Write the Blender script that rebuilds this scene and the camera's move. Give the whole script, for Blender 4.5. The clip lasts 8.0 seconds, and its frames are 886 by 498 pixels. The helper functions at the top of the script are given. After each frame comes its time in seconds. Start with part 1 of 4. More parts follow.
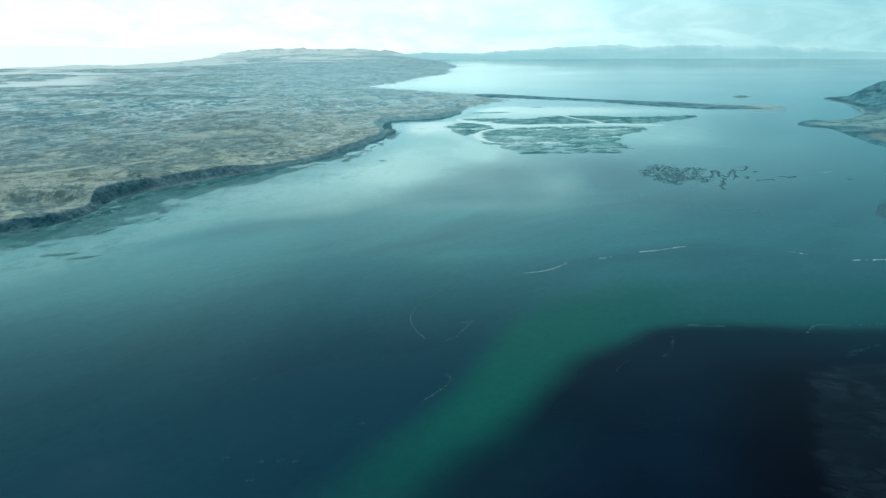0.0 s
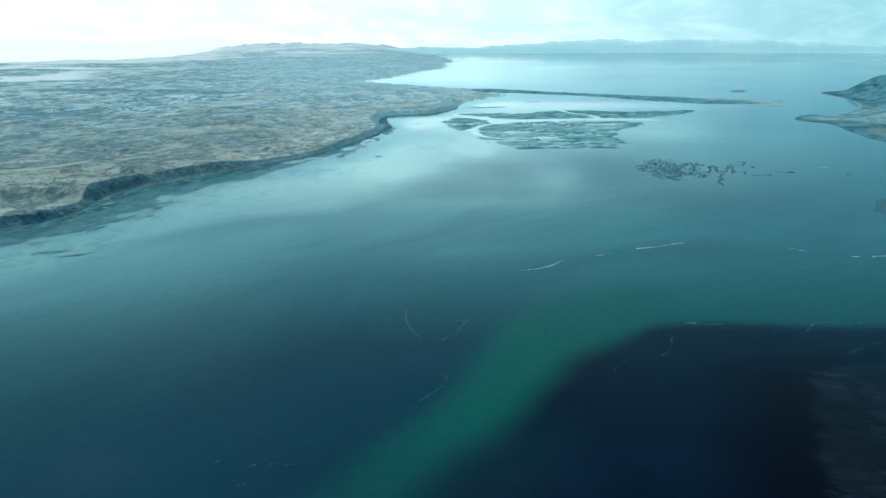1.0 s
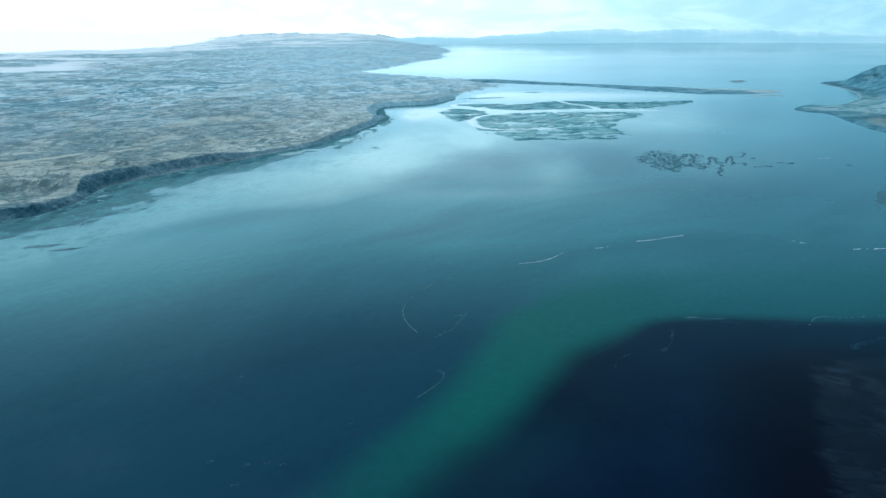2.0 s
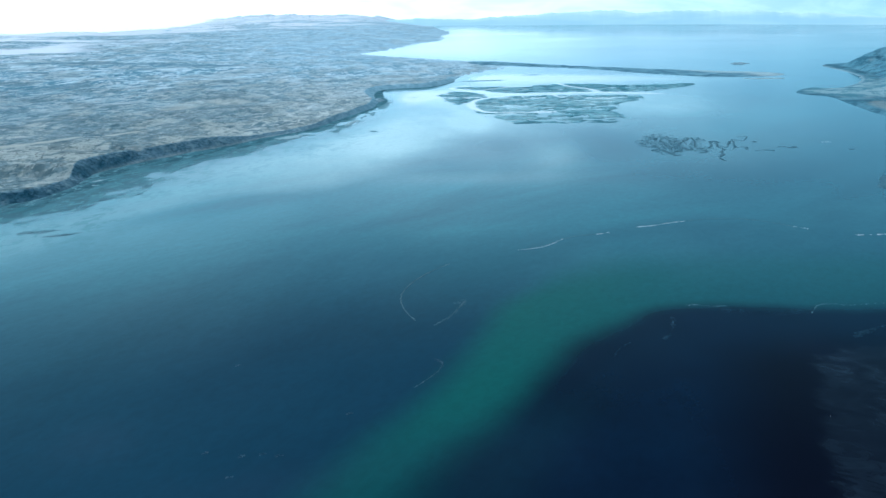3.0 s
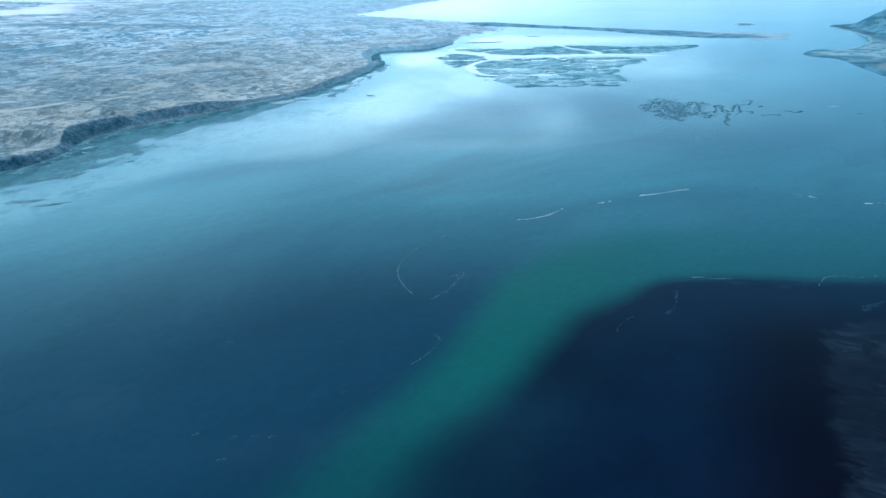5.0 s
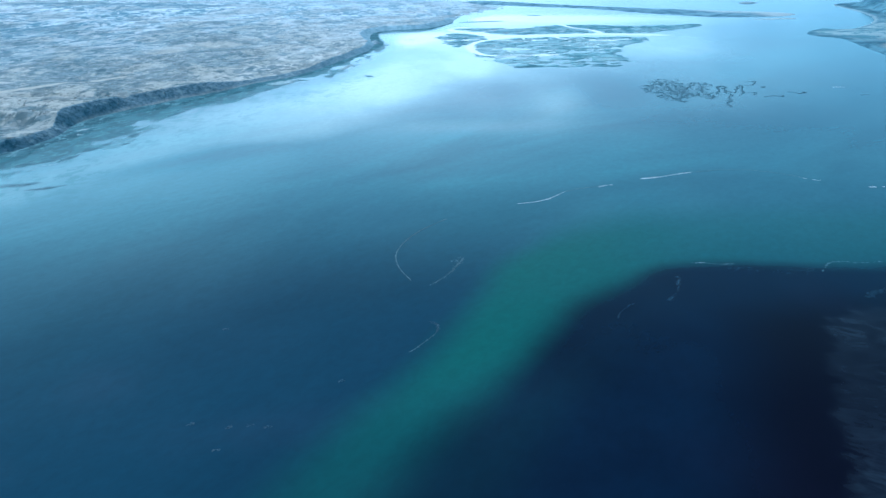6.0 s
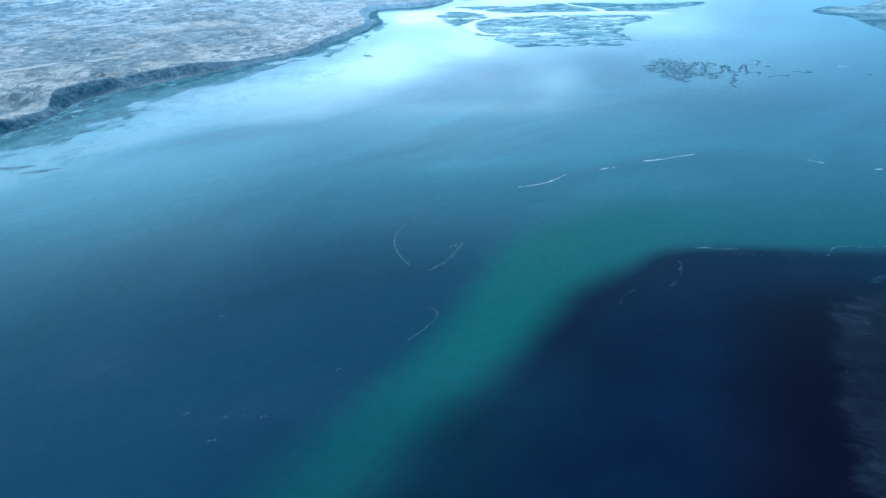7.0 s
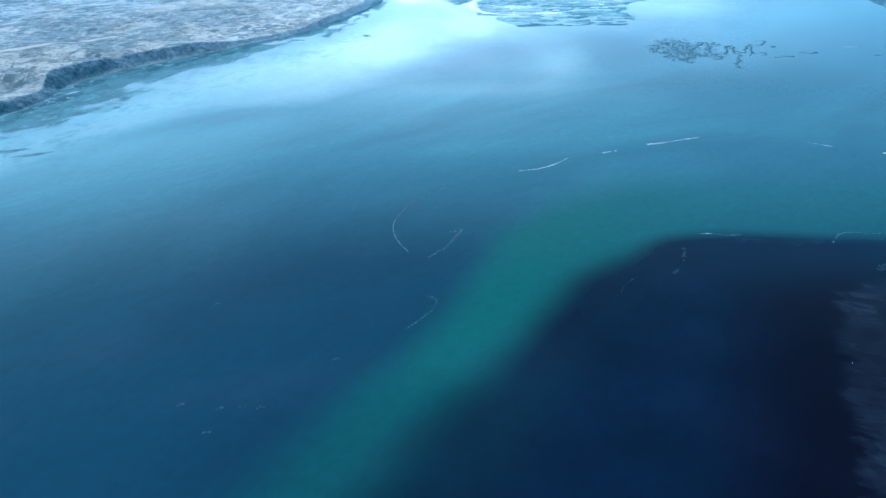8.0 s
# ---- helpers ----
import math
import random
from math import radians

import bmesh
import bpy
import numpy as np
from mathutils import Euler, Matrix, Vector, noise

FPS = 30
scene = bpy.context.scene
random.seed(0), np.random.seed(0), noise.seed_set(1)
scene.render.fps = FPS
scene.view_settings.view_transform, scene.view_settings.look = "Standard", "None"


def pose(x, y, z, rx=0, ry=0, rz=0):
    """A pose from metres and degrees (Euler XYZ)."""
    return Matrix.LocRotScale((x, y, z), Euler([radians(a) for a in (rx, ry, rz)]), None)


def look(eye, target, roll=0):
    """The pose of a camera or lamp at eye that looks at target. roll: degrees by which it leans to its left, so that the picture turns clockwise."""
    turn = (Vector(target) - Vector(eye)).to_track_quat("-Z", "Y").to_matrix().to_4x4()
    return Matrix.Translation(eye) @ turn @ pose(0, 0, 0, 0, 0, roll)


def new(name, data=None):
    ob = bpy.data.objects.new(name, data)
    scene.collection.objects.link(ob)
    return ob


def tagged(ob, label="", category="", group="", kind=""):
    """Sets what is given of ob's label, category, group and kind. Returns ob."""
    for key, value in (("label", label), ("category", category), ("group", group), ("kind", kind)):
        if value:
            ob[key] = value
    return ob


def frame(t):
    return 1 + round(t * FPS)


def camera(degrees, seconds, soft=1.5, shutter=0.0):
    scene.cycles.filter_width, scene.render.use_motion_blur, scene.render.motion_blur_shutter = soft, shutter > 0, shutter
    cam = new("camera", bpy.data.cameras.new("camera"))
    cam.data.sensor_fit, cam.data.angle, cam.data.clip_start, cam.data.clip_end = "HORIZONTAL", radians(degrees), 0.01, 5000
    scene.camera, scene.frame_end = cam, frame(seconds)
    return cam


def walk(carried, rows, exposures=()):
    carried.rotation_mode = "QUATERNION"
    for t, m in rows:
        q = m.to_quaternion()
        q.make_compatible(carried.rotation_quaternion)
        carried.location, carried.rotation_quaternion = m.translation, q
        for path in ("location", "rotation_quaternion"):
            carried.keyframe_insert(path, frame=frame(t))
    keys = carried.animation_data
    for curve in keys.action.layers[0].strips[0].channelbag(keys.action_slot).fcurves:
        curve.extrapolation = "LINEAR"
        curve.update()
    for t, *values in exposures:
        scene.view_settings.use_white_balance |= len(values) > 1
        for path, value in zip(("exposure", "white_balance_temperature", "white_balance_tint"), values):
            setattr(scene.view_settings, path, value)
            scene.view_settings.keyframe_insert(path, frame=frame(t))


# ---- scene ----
cam = camera(66.0, 8.0, soft=1.5)
HEIGHT = 110.0
# seconds, x, y, z in flying heights; pitch, lean, yaw in degrees
ROWS = [
    (0, 0.0000, 0.0000, 1.0000, -17.19, -0.56, 0.00),
    (0.5, 0.0018, 0.0183, 0.9998, -17.39, -0.54, -0.17),
    (1, 0.0037, 0.0365, 0.9997, -17.63, -0.57, -0.29),
    (2.5, 0.0093, 0.0909, 0.9991, -19.02, -0.64, -0.46),
    (3, 0.0110, 0.1092, 0.9993, -19.80, -0.64, -0.48),
    (3.5, 0.0127, 0.1276, 0.9996, -20.55, -0.64, -0.51),
    (4, 0.0144, 0.1458, 0.9996, -21.32, -0.66, -0.51),
    (4.5, 0.0159, 0.1637, 0.9997, -22.07, -0.69, -0.50),
    (6, 0.0215, 0.2172, 1.0010, -24.45, -0.73, -0.49),
    (6.5, 0.0235, 0.2355, 1.0013, -25.29, -0.76, -0.48),
    (7, 0.0256, 0.2541, 1.0015, -26.13, -0.81, -0.43),
    (7.5, 0.0285, 0.2727, 1.0020, -26.98, -0.84, -0.40),
    (8, 0.0318, 0.2914, 1.0028, -27.76, -0.83, -0.30),
]
walk(cam,
     [(t, pose(HEIGHT * x, HEIGHT * y, HEIGHT * z, 90 + p, 0, w) @ pose(0, 0, 0, 0, 0, r)) for t, x, y, z, p, r, w in ROWS],
     exposures=[(0.0, -0.25, 5500, -13), (1.2, -0.2, 5230, -9), (2.3, -0.1, 4990, 0.5), (4.7, 0.13, 4810, 6.5), (6.0, 0.30, 4720, 9), (8.0, 0.48, 4630, 11.5)])

# ---- sky and sun ----
SUN_AZ, SUN_EL = radians(-60), radians(46)
world = bpy.data.worlds.new("overcast_sky")
scene.world = world
world.use_nodes = True
wt = world.node_tree
wt.nodes.clear()


def link(tree, a, b):
    tree.links.new(a, b)


def math_node(tree, op, a, b=None, c=None, clamp=False):
    n = tree.nodes.new("ShaderNodeMath")
    n.operation, n.use_clamp = op, clamp
    for i, q in enumerate((a, b, c)):
        if q is None:
            continue
        if isinstance(q, (int, float)):
            n.inputs[i].default_value = q
        else:
            tree.links.new(q, n.inputs[i])
    return n.outputs[0]


def mix_node(tree, fac, a, b, blend="MIX"):
    n = tree.nodes.new("ShaderNodeMix")
    n.data_type, n.blend_type, n.clamp_factor = "RGBA", blend, True
    for k, q in ((0, fac), (6, a), (7, b)):
        if isinstance(q, (int, float)):
            n.inputs[k].default_value = q
        elif isinstance(q, tuple):
            n.inputs[k].default_value = (*q, 1.0)
        else:
            tree.links.new(q, n.inputs[k])
    return n.outputs[2]


def ramp_node(tree, fac, lo, hi):
    n = tree.nodes.new("ShaderNodeMapRange")
    n.interpolation_type = "SMOOTHSTEP"
    tree.links.new(fac, n.inputs[0])
    n.inputs[1].default_value, n.inputs[2].default_value = lo, hi
    return n.outputs[0]


def noise_node(tree, vec, scale, detail=4.0, rough=0.55, stretch=None, warp=0.0):
    if stretch:
        m = tree.nodes.new("ShaderNodeMapping")
        tree.links.new(vec, m.inputs[0])
        m.inputs[2].default_value = (0, 0, radians(stretch[0]))
        m.vector_type = "TEXTURE"
        m.inputs[3].default_value = [1.0 / k for k in stretch[1]]
        vec = m.outputs[0]
    n = tree.nodes.new("ShaderNodeTexNoise")
    tree.links.new(vec, n.inputs["Vector"])
    n.inputs["Scale"].default_value = scale
    n.inputs["Detail"].default_value = detail
    n.inputs["Roughness"].default_value = rough
    n.inputs["Distortion"].default_value = warp
    return n.outputs[0]


sky = wt.nodes.new("ShaderNodeTexSky")
sky.sky_type, sky.sun_disc = "NISHITA", False
sky.sun_elevation, sky.sun_rotation = SUN_EL, SUN_AZ
sky.air_density, sky.dust_density = 1.0, 1.5
coord = wt.nodes.new("ShaderNodeTexCoord").outputs["Generated"]
sep = wt.nodes.new("ShaderNodeSeparateXYZ")
link(wt, coord, sep.inputs[0])
height = math_node(wt, "MAXIMUM", sep.outputs[2], 0.0)
cover = noise_node(wt, coord, 3.2, 6.0, 0.55, (0, (1.0, 1.0, 4.0)), 0.4)
low = ramp_node(wt, height, 0.62, 0.06)
haze = ramp_node(wt, height, 0.38, 0.03)
thick = math_node(wt, "ADD", ramp_node(wt, cover, 0.32, 0.52), math_node(wt, "MULTIPLY", low, 1.5), clamp=True)
cloud = mix_node(wt, haze, mix_node(wt, low, (1.0, 1.45, 1.74), (5.0, 8.1, 9.0)), (9.9, 13.5, 14.2))

puff = ramp_node(wt, noise_node(wt, coord, 5.0, 7.0, 0.6, (0, (1.0, 1.0, 3.2)), 0.5), 0.35, 0.7)
cloud = mix_node(wt, 1.0, cloud, mix_node(wt, puff, (0.8, 0.84, 0.88), (1.1, 1.09, 1.08)), "MULTIPLY")
# thinner, brighter cloud towards the sun's side
dot = wt.nodes.new("ShaderNodeVectorMath")
dot.operation = "DOT_PRODUCT"
link(wt, coord, dot.inputs[0])
dot.inputs[1].default_value = (math.sin(SUN_AZ), math.cos(SUN_AZ), 0.0)
bright = ramp_node(wt, dot.outputs["Value"], -0.15, 0.8)
cloud = mix_node(wt, bright, mix_node(wt, 1.0, cloud, (0.41, 0.555, 0.60), "MULTIPLY"), mix_node(wt, 1.0, cloud, (1.50, 1.36, 1.30), "MULTIPLY"))
# white haze along the horizon, thinner away from the sun
veil = math_node(wt, "MULTIPLY", ramp_node(wt, height, 0.085, 0.02), 0.85)
haze_puff = ramp_node(wt, noise_node(wt, coord, 9.0, 6.0, 0.6, (0, (1.0, 1.0, 3.5)), 0.6), 0.35, 0.65)
veil_tone = mix_node(wt, 1.0, mix_node(wt, bright, (6.2, 8.6, 8.8), (16.0, 15.8, 15.2)), mix_node(wt, haze_puff, (0.84, 0.88, 0.90), (1.12, 1.08, 1.06)), "MULTIPLY")
cloud = mix_node(wt, veil, cloud, veil_tone)
bg = wt.nodes.new("ShaderNodeBackground")
link(wt, mix_node(wt, thick, sky.outputs[0], cloud), bg.inputs[0])
bg.inputs[1].default_value = 0.1
link(wt, bg.outputs[0], wt.nodes.new("ShaderNodeOutputWorld").inputs[0])

sun = new("sun", bpy.data.lights.new("sun", "SUN"))
sun.data.energy, sun.data.angle, sun.data.color = 2.9, radians(8), (1.0, 0.95, 0.88)
far = Vector((math.sin(SUN_AZ) * math.cos(SUN_EL), math.cos(SUN_AZ) * math.cos(SUN_EL), math.sin(SUN_EL))) * 300
sun.matrix_world = look(far, (0, 0, 0))


# ---- materials ----
class Mat:
    """A node material with world-space coordinates at hand."""

    def __init__(self, name, rough=0.8, specular=0.3):
        self.m = bpy.data.materials.new(name)
        self.m.use_nodes = True
        self.t = self.m.node_tree
        self.bsdf = self.t.nodes["Principled BSDF"]
        self.bsdf.inputs["Roughness"].default_value = rough
        self.bsdf.inputs["Specular IOR Level"].default_value = specular
        self.geo = self.t.nodes.new("ShaderNodeNewGeometry")
        self.pos = self.geo.outputs["Position"]

    def noise(self, size, detail=4.0, rough=0.55, stretch=None, warp=0.0):
        return noise_node(self.t, self.pos, 1.0 / size, detail, rough, stretch, warp)

    def ramp(self, fac, lo, hi):
        return ramp_node(self.t, fac, lo, hi)

    def mix(self, fac, a, b, blend="MIX"):
        return mix_node(self.t, fac, a, b, blend)

    def math(self, op, a, b=None, c=None, clamp=False):
        return math_node(self.t, op, a, b, c, clamp)

    def attr(self, name):
        n = self.t.nodes.new("ShaderNodeAttribute")
        n.attribute_name = name
        return n.outputs["Fac"]

    def color(self, c):
        if isinstance(c, tuple):
            self.bsdf.inputs["Base Color"].default_value = (*c, 1)
        else:
            link(self.t, c, self.bsdf.inputs["Base Color"])

    def rough(self, r):
        link(self.t, r, self.bsdf.inputs["Roughness"])

    def bump(self, h, strength, distance):
        n = self.t.nodes.new("ShaderNodeBump")
        n.inputs["Strength"].default_value, n.inputs["Distance"].default_value = strength, distance
        link(self.t, h, n.inputs["Height"])
        link(self.t, n.outputs[0], self.bsdf.inputs["Normal"])


def water_material():
    w = Mat("sea_water", 0.1, 0.36)
    w.bsdf.inputs["IOR"].default_value = 1.33
    c = w.mix(w.ramp(w.noise(70, 4, 0.6, (-50, (1, 0.35, 1)), 0.5), 0.3, 0.7), (0.0105, 0.0400, 0.0675), (0.0150, 0.054, 0.087))
    cloudy = w.noise(75, 6, 0.58, (-52, (1.0, 0.32, 1)), 0.8)
    # teal of silt together with painted sky reflection
    silt_sheen = w.math("MULTIPLY", w.attr("silt_sheen"), w.math("MULTIPLY_ADD", w.ramp(cloudy, 0.3, 0.7), 0.45, 0.62), clamp=True)
    c = w.mix(silt_sheen, c, (0.108, 0.322, 0.345))
    # pale sand, and the sky's glare painted as pale and white tones
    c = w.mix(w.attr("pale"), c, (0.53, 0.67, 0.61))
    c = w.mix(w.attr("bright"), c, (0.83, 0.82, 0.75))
    c = w.mix(w.math("MULTIPLY", w.attr("green"), w.math("MULTIPLY_ADD", w.noise(30, 3), 0.3, 0.8), clamp=True), c, (0.022, 0.115, 0.097))
    c = w.mix(w.attr("deep"), c, w.mix(w.attr("abyss"), w.mix(w.ramp(w.noise(30, 4, 0.55), 0.3, 0.7), (0.0032, 0.0086, 0.0240), (0.0046, 0.0134, 0.0335)), (0.0028, 0.0023, 0.0085)))
    # sand ripples showing through shallow water
    fingers = w.noise(9.0, 5, 0.58, (-113, (1.0, 0.40, 1)), 1.6)
    ridge = w.noise(5.0, 6, 0.62, (-113, (1.0, 0.40, 1)), 1.3)
    shoal = w.attr("ripple")
    mask = w.ramp(w.math("ADD", shoal, w.math("MULTIPLY", w.math("SUBTRACT", fingers, 0.5), 1.7)), 0.3, 0.8)
    mask = w.math("MULTIPLY", mask, w.ramp(shoal, 0.0, 0.35))
    crest = w.math("MULTIPLY", w.ramp(ridge, 0.38, 0.72), w.math("MULTIPLY_ADD", w.ramp(w.noise(26, 3, 0.5), 0.38, 0.62), 0.7, 0.3))
    c = w.mix(w.math("MULTIPLY", mask, w.math("MULTIPLY_ADD", crest, 0.52, 0.14)), c, (0.030, 0.047, 0.066))
    # weedy rock flats under the bluff: a dark belt of weed, then mottled rock and sand
    mottle = w.noise(11, 5, 0.58, (-30, (1, 0.6, 1)), 0.9)
    fleck = w.noise(4.5, 5, 0.62, (-30, (1, 0.6, 1)), 0.6)
    reef = w.ramp(w.math("MULTIPLY_ADD", w.math("SUBTRACT", fleck, 0.5), 0.7, mottle), 0.50, 0.58)
    reef = w.math("MULTIPLY", w.attr("reef"), reef)
    c = w.mix(w.math("MULTIPLY", reef, 0.62), c, (0.045, 0.17, 0.175))
    weed = w.math("MULTIPLY_ADD", w.math("SUBTRACT", w.noise(16, 6, 0.62, (-30, (1, 0.6, 1)), 0.8), 0.5), 2.6, w.attr("weed"))
    weed = w.math("MULTIPLY", w.ramp(weed, 0.34, 0.62), w.ramp(w.attr("weed"), 0.02, 0.3))
    belt = w.mix(w.ramp(w.noise(9, 5, 0.62, (-30, (1, 0.6, 1)), 0.8), 0.44, 0.56), (0.018, 0.098, 0.116), (0.050, 0.175, 0.190))
    belt = w.mix(w.math("MULTIPLY", w.ramp(w.noise(5, 4, 0.6, (-30, (1, 0.6, 1)), 0.8), 0.57, 0.62), 0.6), belt, (0.17, 0.36, 0.35))
    c = w.mix(weed, c, belt)
    # fine mottling of the surface
    grain = w.math("MULTIPLY_ADD", w.noise(3.0, 7, 0.72, (-40, (1, 0.6, 1)), 0.4), 0.5, 0.75)
    tone = w.t.nodes.new("ShaderNodeVectorMath")
    tone.operation = "SCALE"
    link(w.t, c, tone.inputs[0])
    link(w.t, grain, tone.inputs["Scale"])
    c = tone.outputs[0]
    w.color(c)
    matt = w.math("MAXIMUM", weed, w.math("MULTIPLY", reef, 0.7))
    w.rough(w.math("MULTIPLY_ADD", matt, 0.3, w.math("MULTIPLY_ADD", w.ramp(w.noise(300, 4, 0.6, (0, (0.5, 1, 1)), 0.6), 0.3, 0.7), 0.04, 0.07)))
    waves = w.math("ADD", w.noise(2.2, 4, 0.6, (-30, (1, 0.6, 1))), w.math("MULTIPLY", w.noise(11, 3), 1.5))
    w.bump(waves, 0.07, 0.25)
    return w.m


def land_material(name):
    g = Mat(name, 0.92, 0.15)
    flat = (0, (1, 0.75, 1))
    fine = g.noise(6, 5, 0.62, None, 0.4)
    heath = g.mix(g.ramp(fine, 0.40, 0.60), (0.090, 0.150, 0.160), (0.23, 0.30, 0.30))
    grass = g.mix(g.ramp(fine, 0.38, 0.58), (0.30, 0.325, 0.275), (0.47, 0.485, 0.425))
    patch = g.noise(60, 5, 0.6, flat, 0.8)
    c = g.mix(g.ramp(g.math("ADD", patch, g.math("MULTIPLY", g.attr("edge"), 0.06)), 0.52, 0.57), heath, grass)
    # pale tussocks, dark heather and bright stony flecks
    c = g.mix(g.math("MULTIPLY", g.ramp(g.noise(15, 5, 0.6, flat, 0.8), 0.545, 0.595), 0.55), c, (0.52, 0.53, 0.46))
    c = g.mix(g.math("MULTIPLY", g.ramp(g.noise(18, 5, 0.6, flat, 0.8), 0.54, 0.59), 0.7), c, (0.10, 0.15, 0.155))
    c = g.mix(g.math("MULTIPLY", g.ramp(g.noise(8, 4, 0.6, flat, 0.8), 0.59, 0.65), 0.5), c, (0.60, 0.62, 0.56))
    c = g.mix(g.math("MULTIPLY", g.ramp(g.noise(7, 4, 0.6, flat, 0.8), 0.42, 0.35), 0.7), c, (0.06, 0.09, 0.095))
    c = g.mix(g.math("MULTIPLY", g.ramp(g.noise(3.2, 5, 0.6, flat, 0.5), 0.52, 0.62), 0.5), c, (0.14, 0.185, 0.175))
    cream = g.math("MULTIPLY", g.ramp(g.noise(11, 4, 0.55, flat, 0.8), 0.55, 0.59), g.math("MULTIPLY", g.attr("edge"), 0.5, clamp=True))
    c = g.mix(cream, c, (0.64, 0.64, 0.56))
    c = g.mix(g.attr("track"), c, g.mix(fine, (0.50, 0.48, 0.38), (0.70, 0.67, 0.55)))
    # moor further inland, in patches of heather and grass, paled with painted distance haze
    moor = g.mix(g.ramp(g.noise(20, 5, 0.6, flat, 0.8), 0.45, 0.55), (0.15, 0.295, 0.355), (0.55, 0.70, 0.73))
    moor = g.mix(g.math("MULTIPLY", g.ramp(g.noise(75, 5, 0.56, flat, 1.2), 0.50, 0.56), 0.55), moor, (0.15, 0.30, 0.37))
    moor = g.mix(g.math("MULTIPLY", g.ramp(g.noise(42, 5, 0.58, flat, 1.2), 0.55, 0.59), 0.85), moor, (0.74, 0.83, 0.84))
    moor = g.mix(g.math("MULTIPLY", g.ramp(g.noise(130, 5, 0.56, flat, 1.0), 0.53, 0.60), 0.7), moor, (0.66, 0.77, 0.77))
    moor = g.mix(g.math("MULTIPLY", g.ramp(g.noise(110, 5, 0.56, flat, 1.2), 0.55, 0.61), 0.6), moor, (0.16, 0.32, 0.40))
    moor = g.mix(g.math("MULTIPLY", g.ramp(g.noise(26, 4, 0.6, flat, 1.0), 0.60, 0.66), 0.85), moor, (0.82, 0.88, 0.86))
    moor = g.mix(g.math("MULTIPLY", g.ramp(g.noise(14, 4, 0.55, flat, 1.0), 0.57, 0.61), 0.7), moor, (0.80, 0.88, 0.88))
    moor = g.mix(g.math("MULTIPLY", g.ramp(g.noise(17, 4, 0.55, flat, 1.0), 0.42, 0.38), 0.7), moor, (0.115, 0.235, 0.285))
    far_haze = g.math("MULTIPLY", g.attr("far_haze"), g.math("MULTIPLY_ADD", g.ramp(g.noise(70, 5, 0.6, flat, 0.8), 0.38, 0.62), 0.7, 0.55), clamp=True)
    c = g.mix(far_haze, c, moor)
    # a further pale blue layer of haze mixed into the ground colour
    c = g.mix(g.math("MULTIPLY", g.attr("blue_haze"), g.math("MULTIPLY_ADD", g.ramp(g.noise(50, 5, 0.6, flat, 0.8), 0.4, 0.6), 0.3, 0.3)), c, (0.54, 0.74, 0.82))
    c = g.mix(g.math("MULTIPLY", g.attr("ravine"), 0.6), c, (0.09, 0.21, 0.26))
    # scrub and bare earth where it is steep
    rock = g.mix(g.ramp(g.noise(2.6, 6, 0.68), 0.38, 0.62), (0.095, 0.18, 0.215), (0.23, 0.34, 0.385))
    rock = g.mix(g.math("MULTIPLY", g.ramp(g.noise(7, 5, 0.65), 0.54, 0.64), 0.6), rock, (0.40, 0.50, 0.50))
    # far faces paled and blued, the haze being put into their colour
    rock = g.mix(g.math("MULTIPLY", g.ramp(g.attr("far_haze"), 0.04, 0.42), 0.95), rock, g.mix(g.ramp(g.noise(9, 5, 0.65), 0.4, 0.6), (0.31, 0.50, 0.56), (0.48, 0.67, 0.72)))
    steep = g.ramp(g.math("MULTIPLY_ADD", g.math("SUBTRACT", fine, 0.5), 0.7, g.attr("bluff")), 0.38, 0.58)
    c = g.mix(steep, c, rock)
    c = g.mix(g.attr("sand"), c, g.mix(fine, (0.36, 0.40, 0.37), (0.60, 0.64, 0.60)))
    # white of snow streaks, and of haze painted over the far skyline
    c = g.mix(g.attr("snow_and_haze"), c, g.mix(g.ramp(g.noise(70, 5, 0.6, flat, 0.8), 0.30, 0.40), (0.45, 0.65, 0.72), (0.94, 0.96, 0.96)))
    g.color(c)
    g.bump(g.math("ADD", g.noise(3.0, 5, 0.6), g.math("MULTIPLY", g.noise(14, 4), 3.0)), 0.6, 1.0)
    return g.m


def hill_material(name, k, red=1.0, blue=1.0):
    g = Mat(name, 0.9, 0.2)
    c = g.mix(g.ramp(g.noise(24, 5, 0.6, None, 0.8), 0.40, 0.60), (0.040 * k * red, 0.090 * k, 0.118 * k * blue), (0.098 * k * red, 0.172 * k, 0.205 * k * blue))
    c = g.mix(g.math("MULTIPLY", g.ramp(g.noise(12, 5, 0.6, None, 0.8), 0.53, 0.60), 0.4), c, (0.145 * k * red, 0.235 * k, 0.26 * k * blue))
    c = g.mix(g.math("MULTIPLY", g.ramp(g.noise(10, 5, 0.6, None, 0.8), 0.45, 0.38), 0.35), c, (0.025 * k * red, 0.066 * k, 0.09 * k * blue))
    fore = g.mix(g.ramp(g.noise(26, 5, 0.6, (0, (0.7, 1, 1)), 1.0), 0.45, 0.55), (0.13, 0.29, 0.33), (0.40, 0.55, 0.56))
    c = g.mix(g.math("MULTIPLY", g.attr("foreland"), 0.85), c, fore)
    c = g.mix(g.attr("straw"), c, (0.40, 0.43, 0.38))
    c = g.mix(g.attr("sand"), c, g.mix(g.noise(9, 5, 0.7), (0.40, 0.53, 0.54), (0.56, 0.67, 0.66)))
    g.color(c)
    g.bump(g.noise(9, 6, 0.7), 0.7, 2.0)
    return g.m


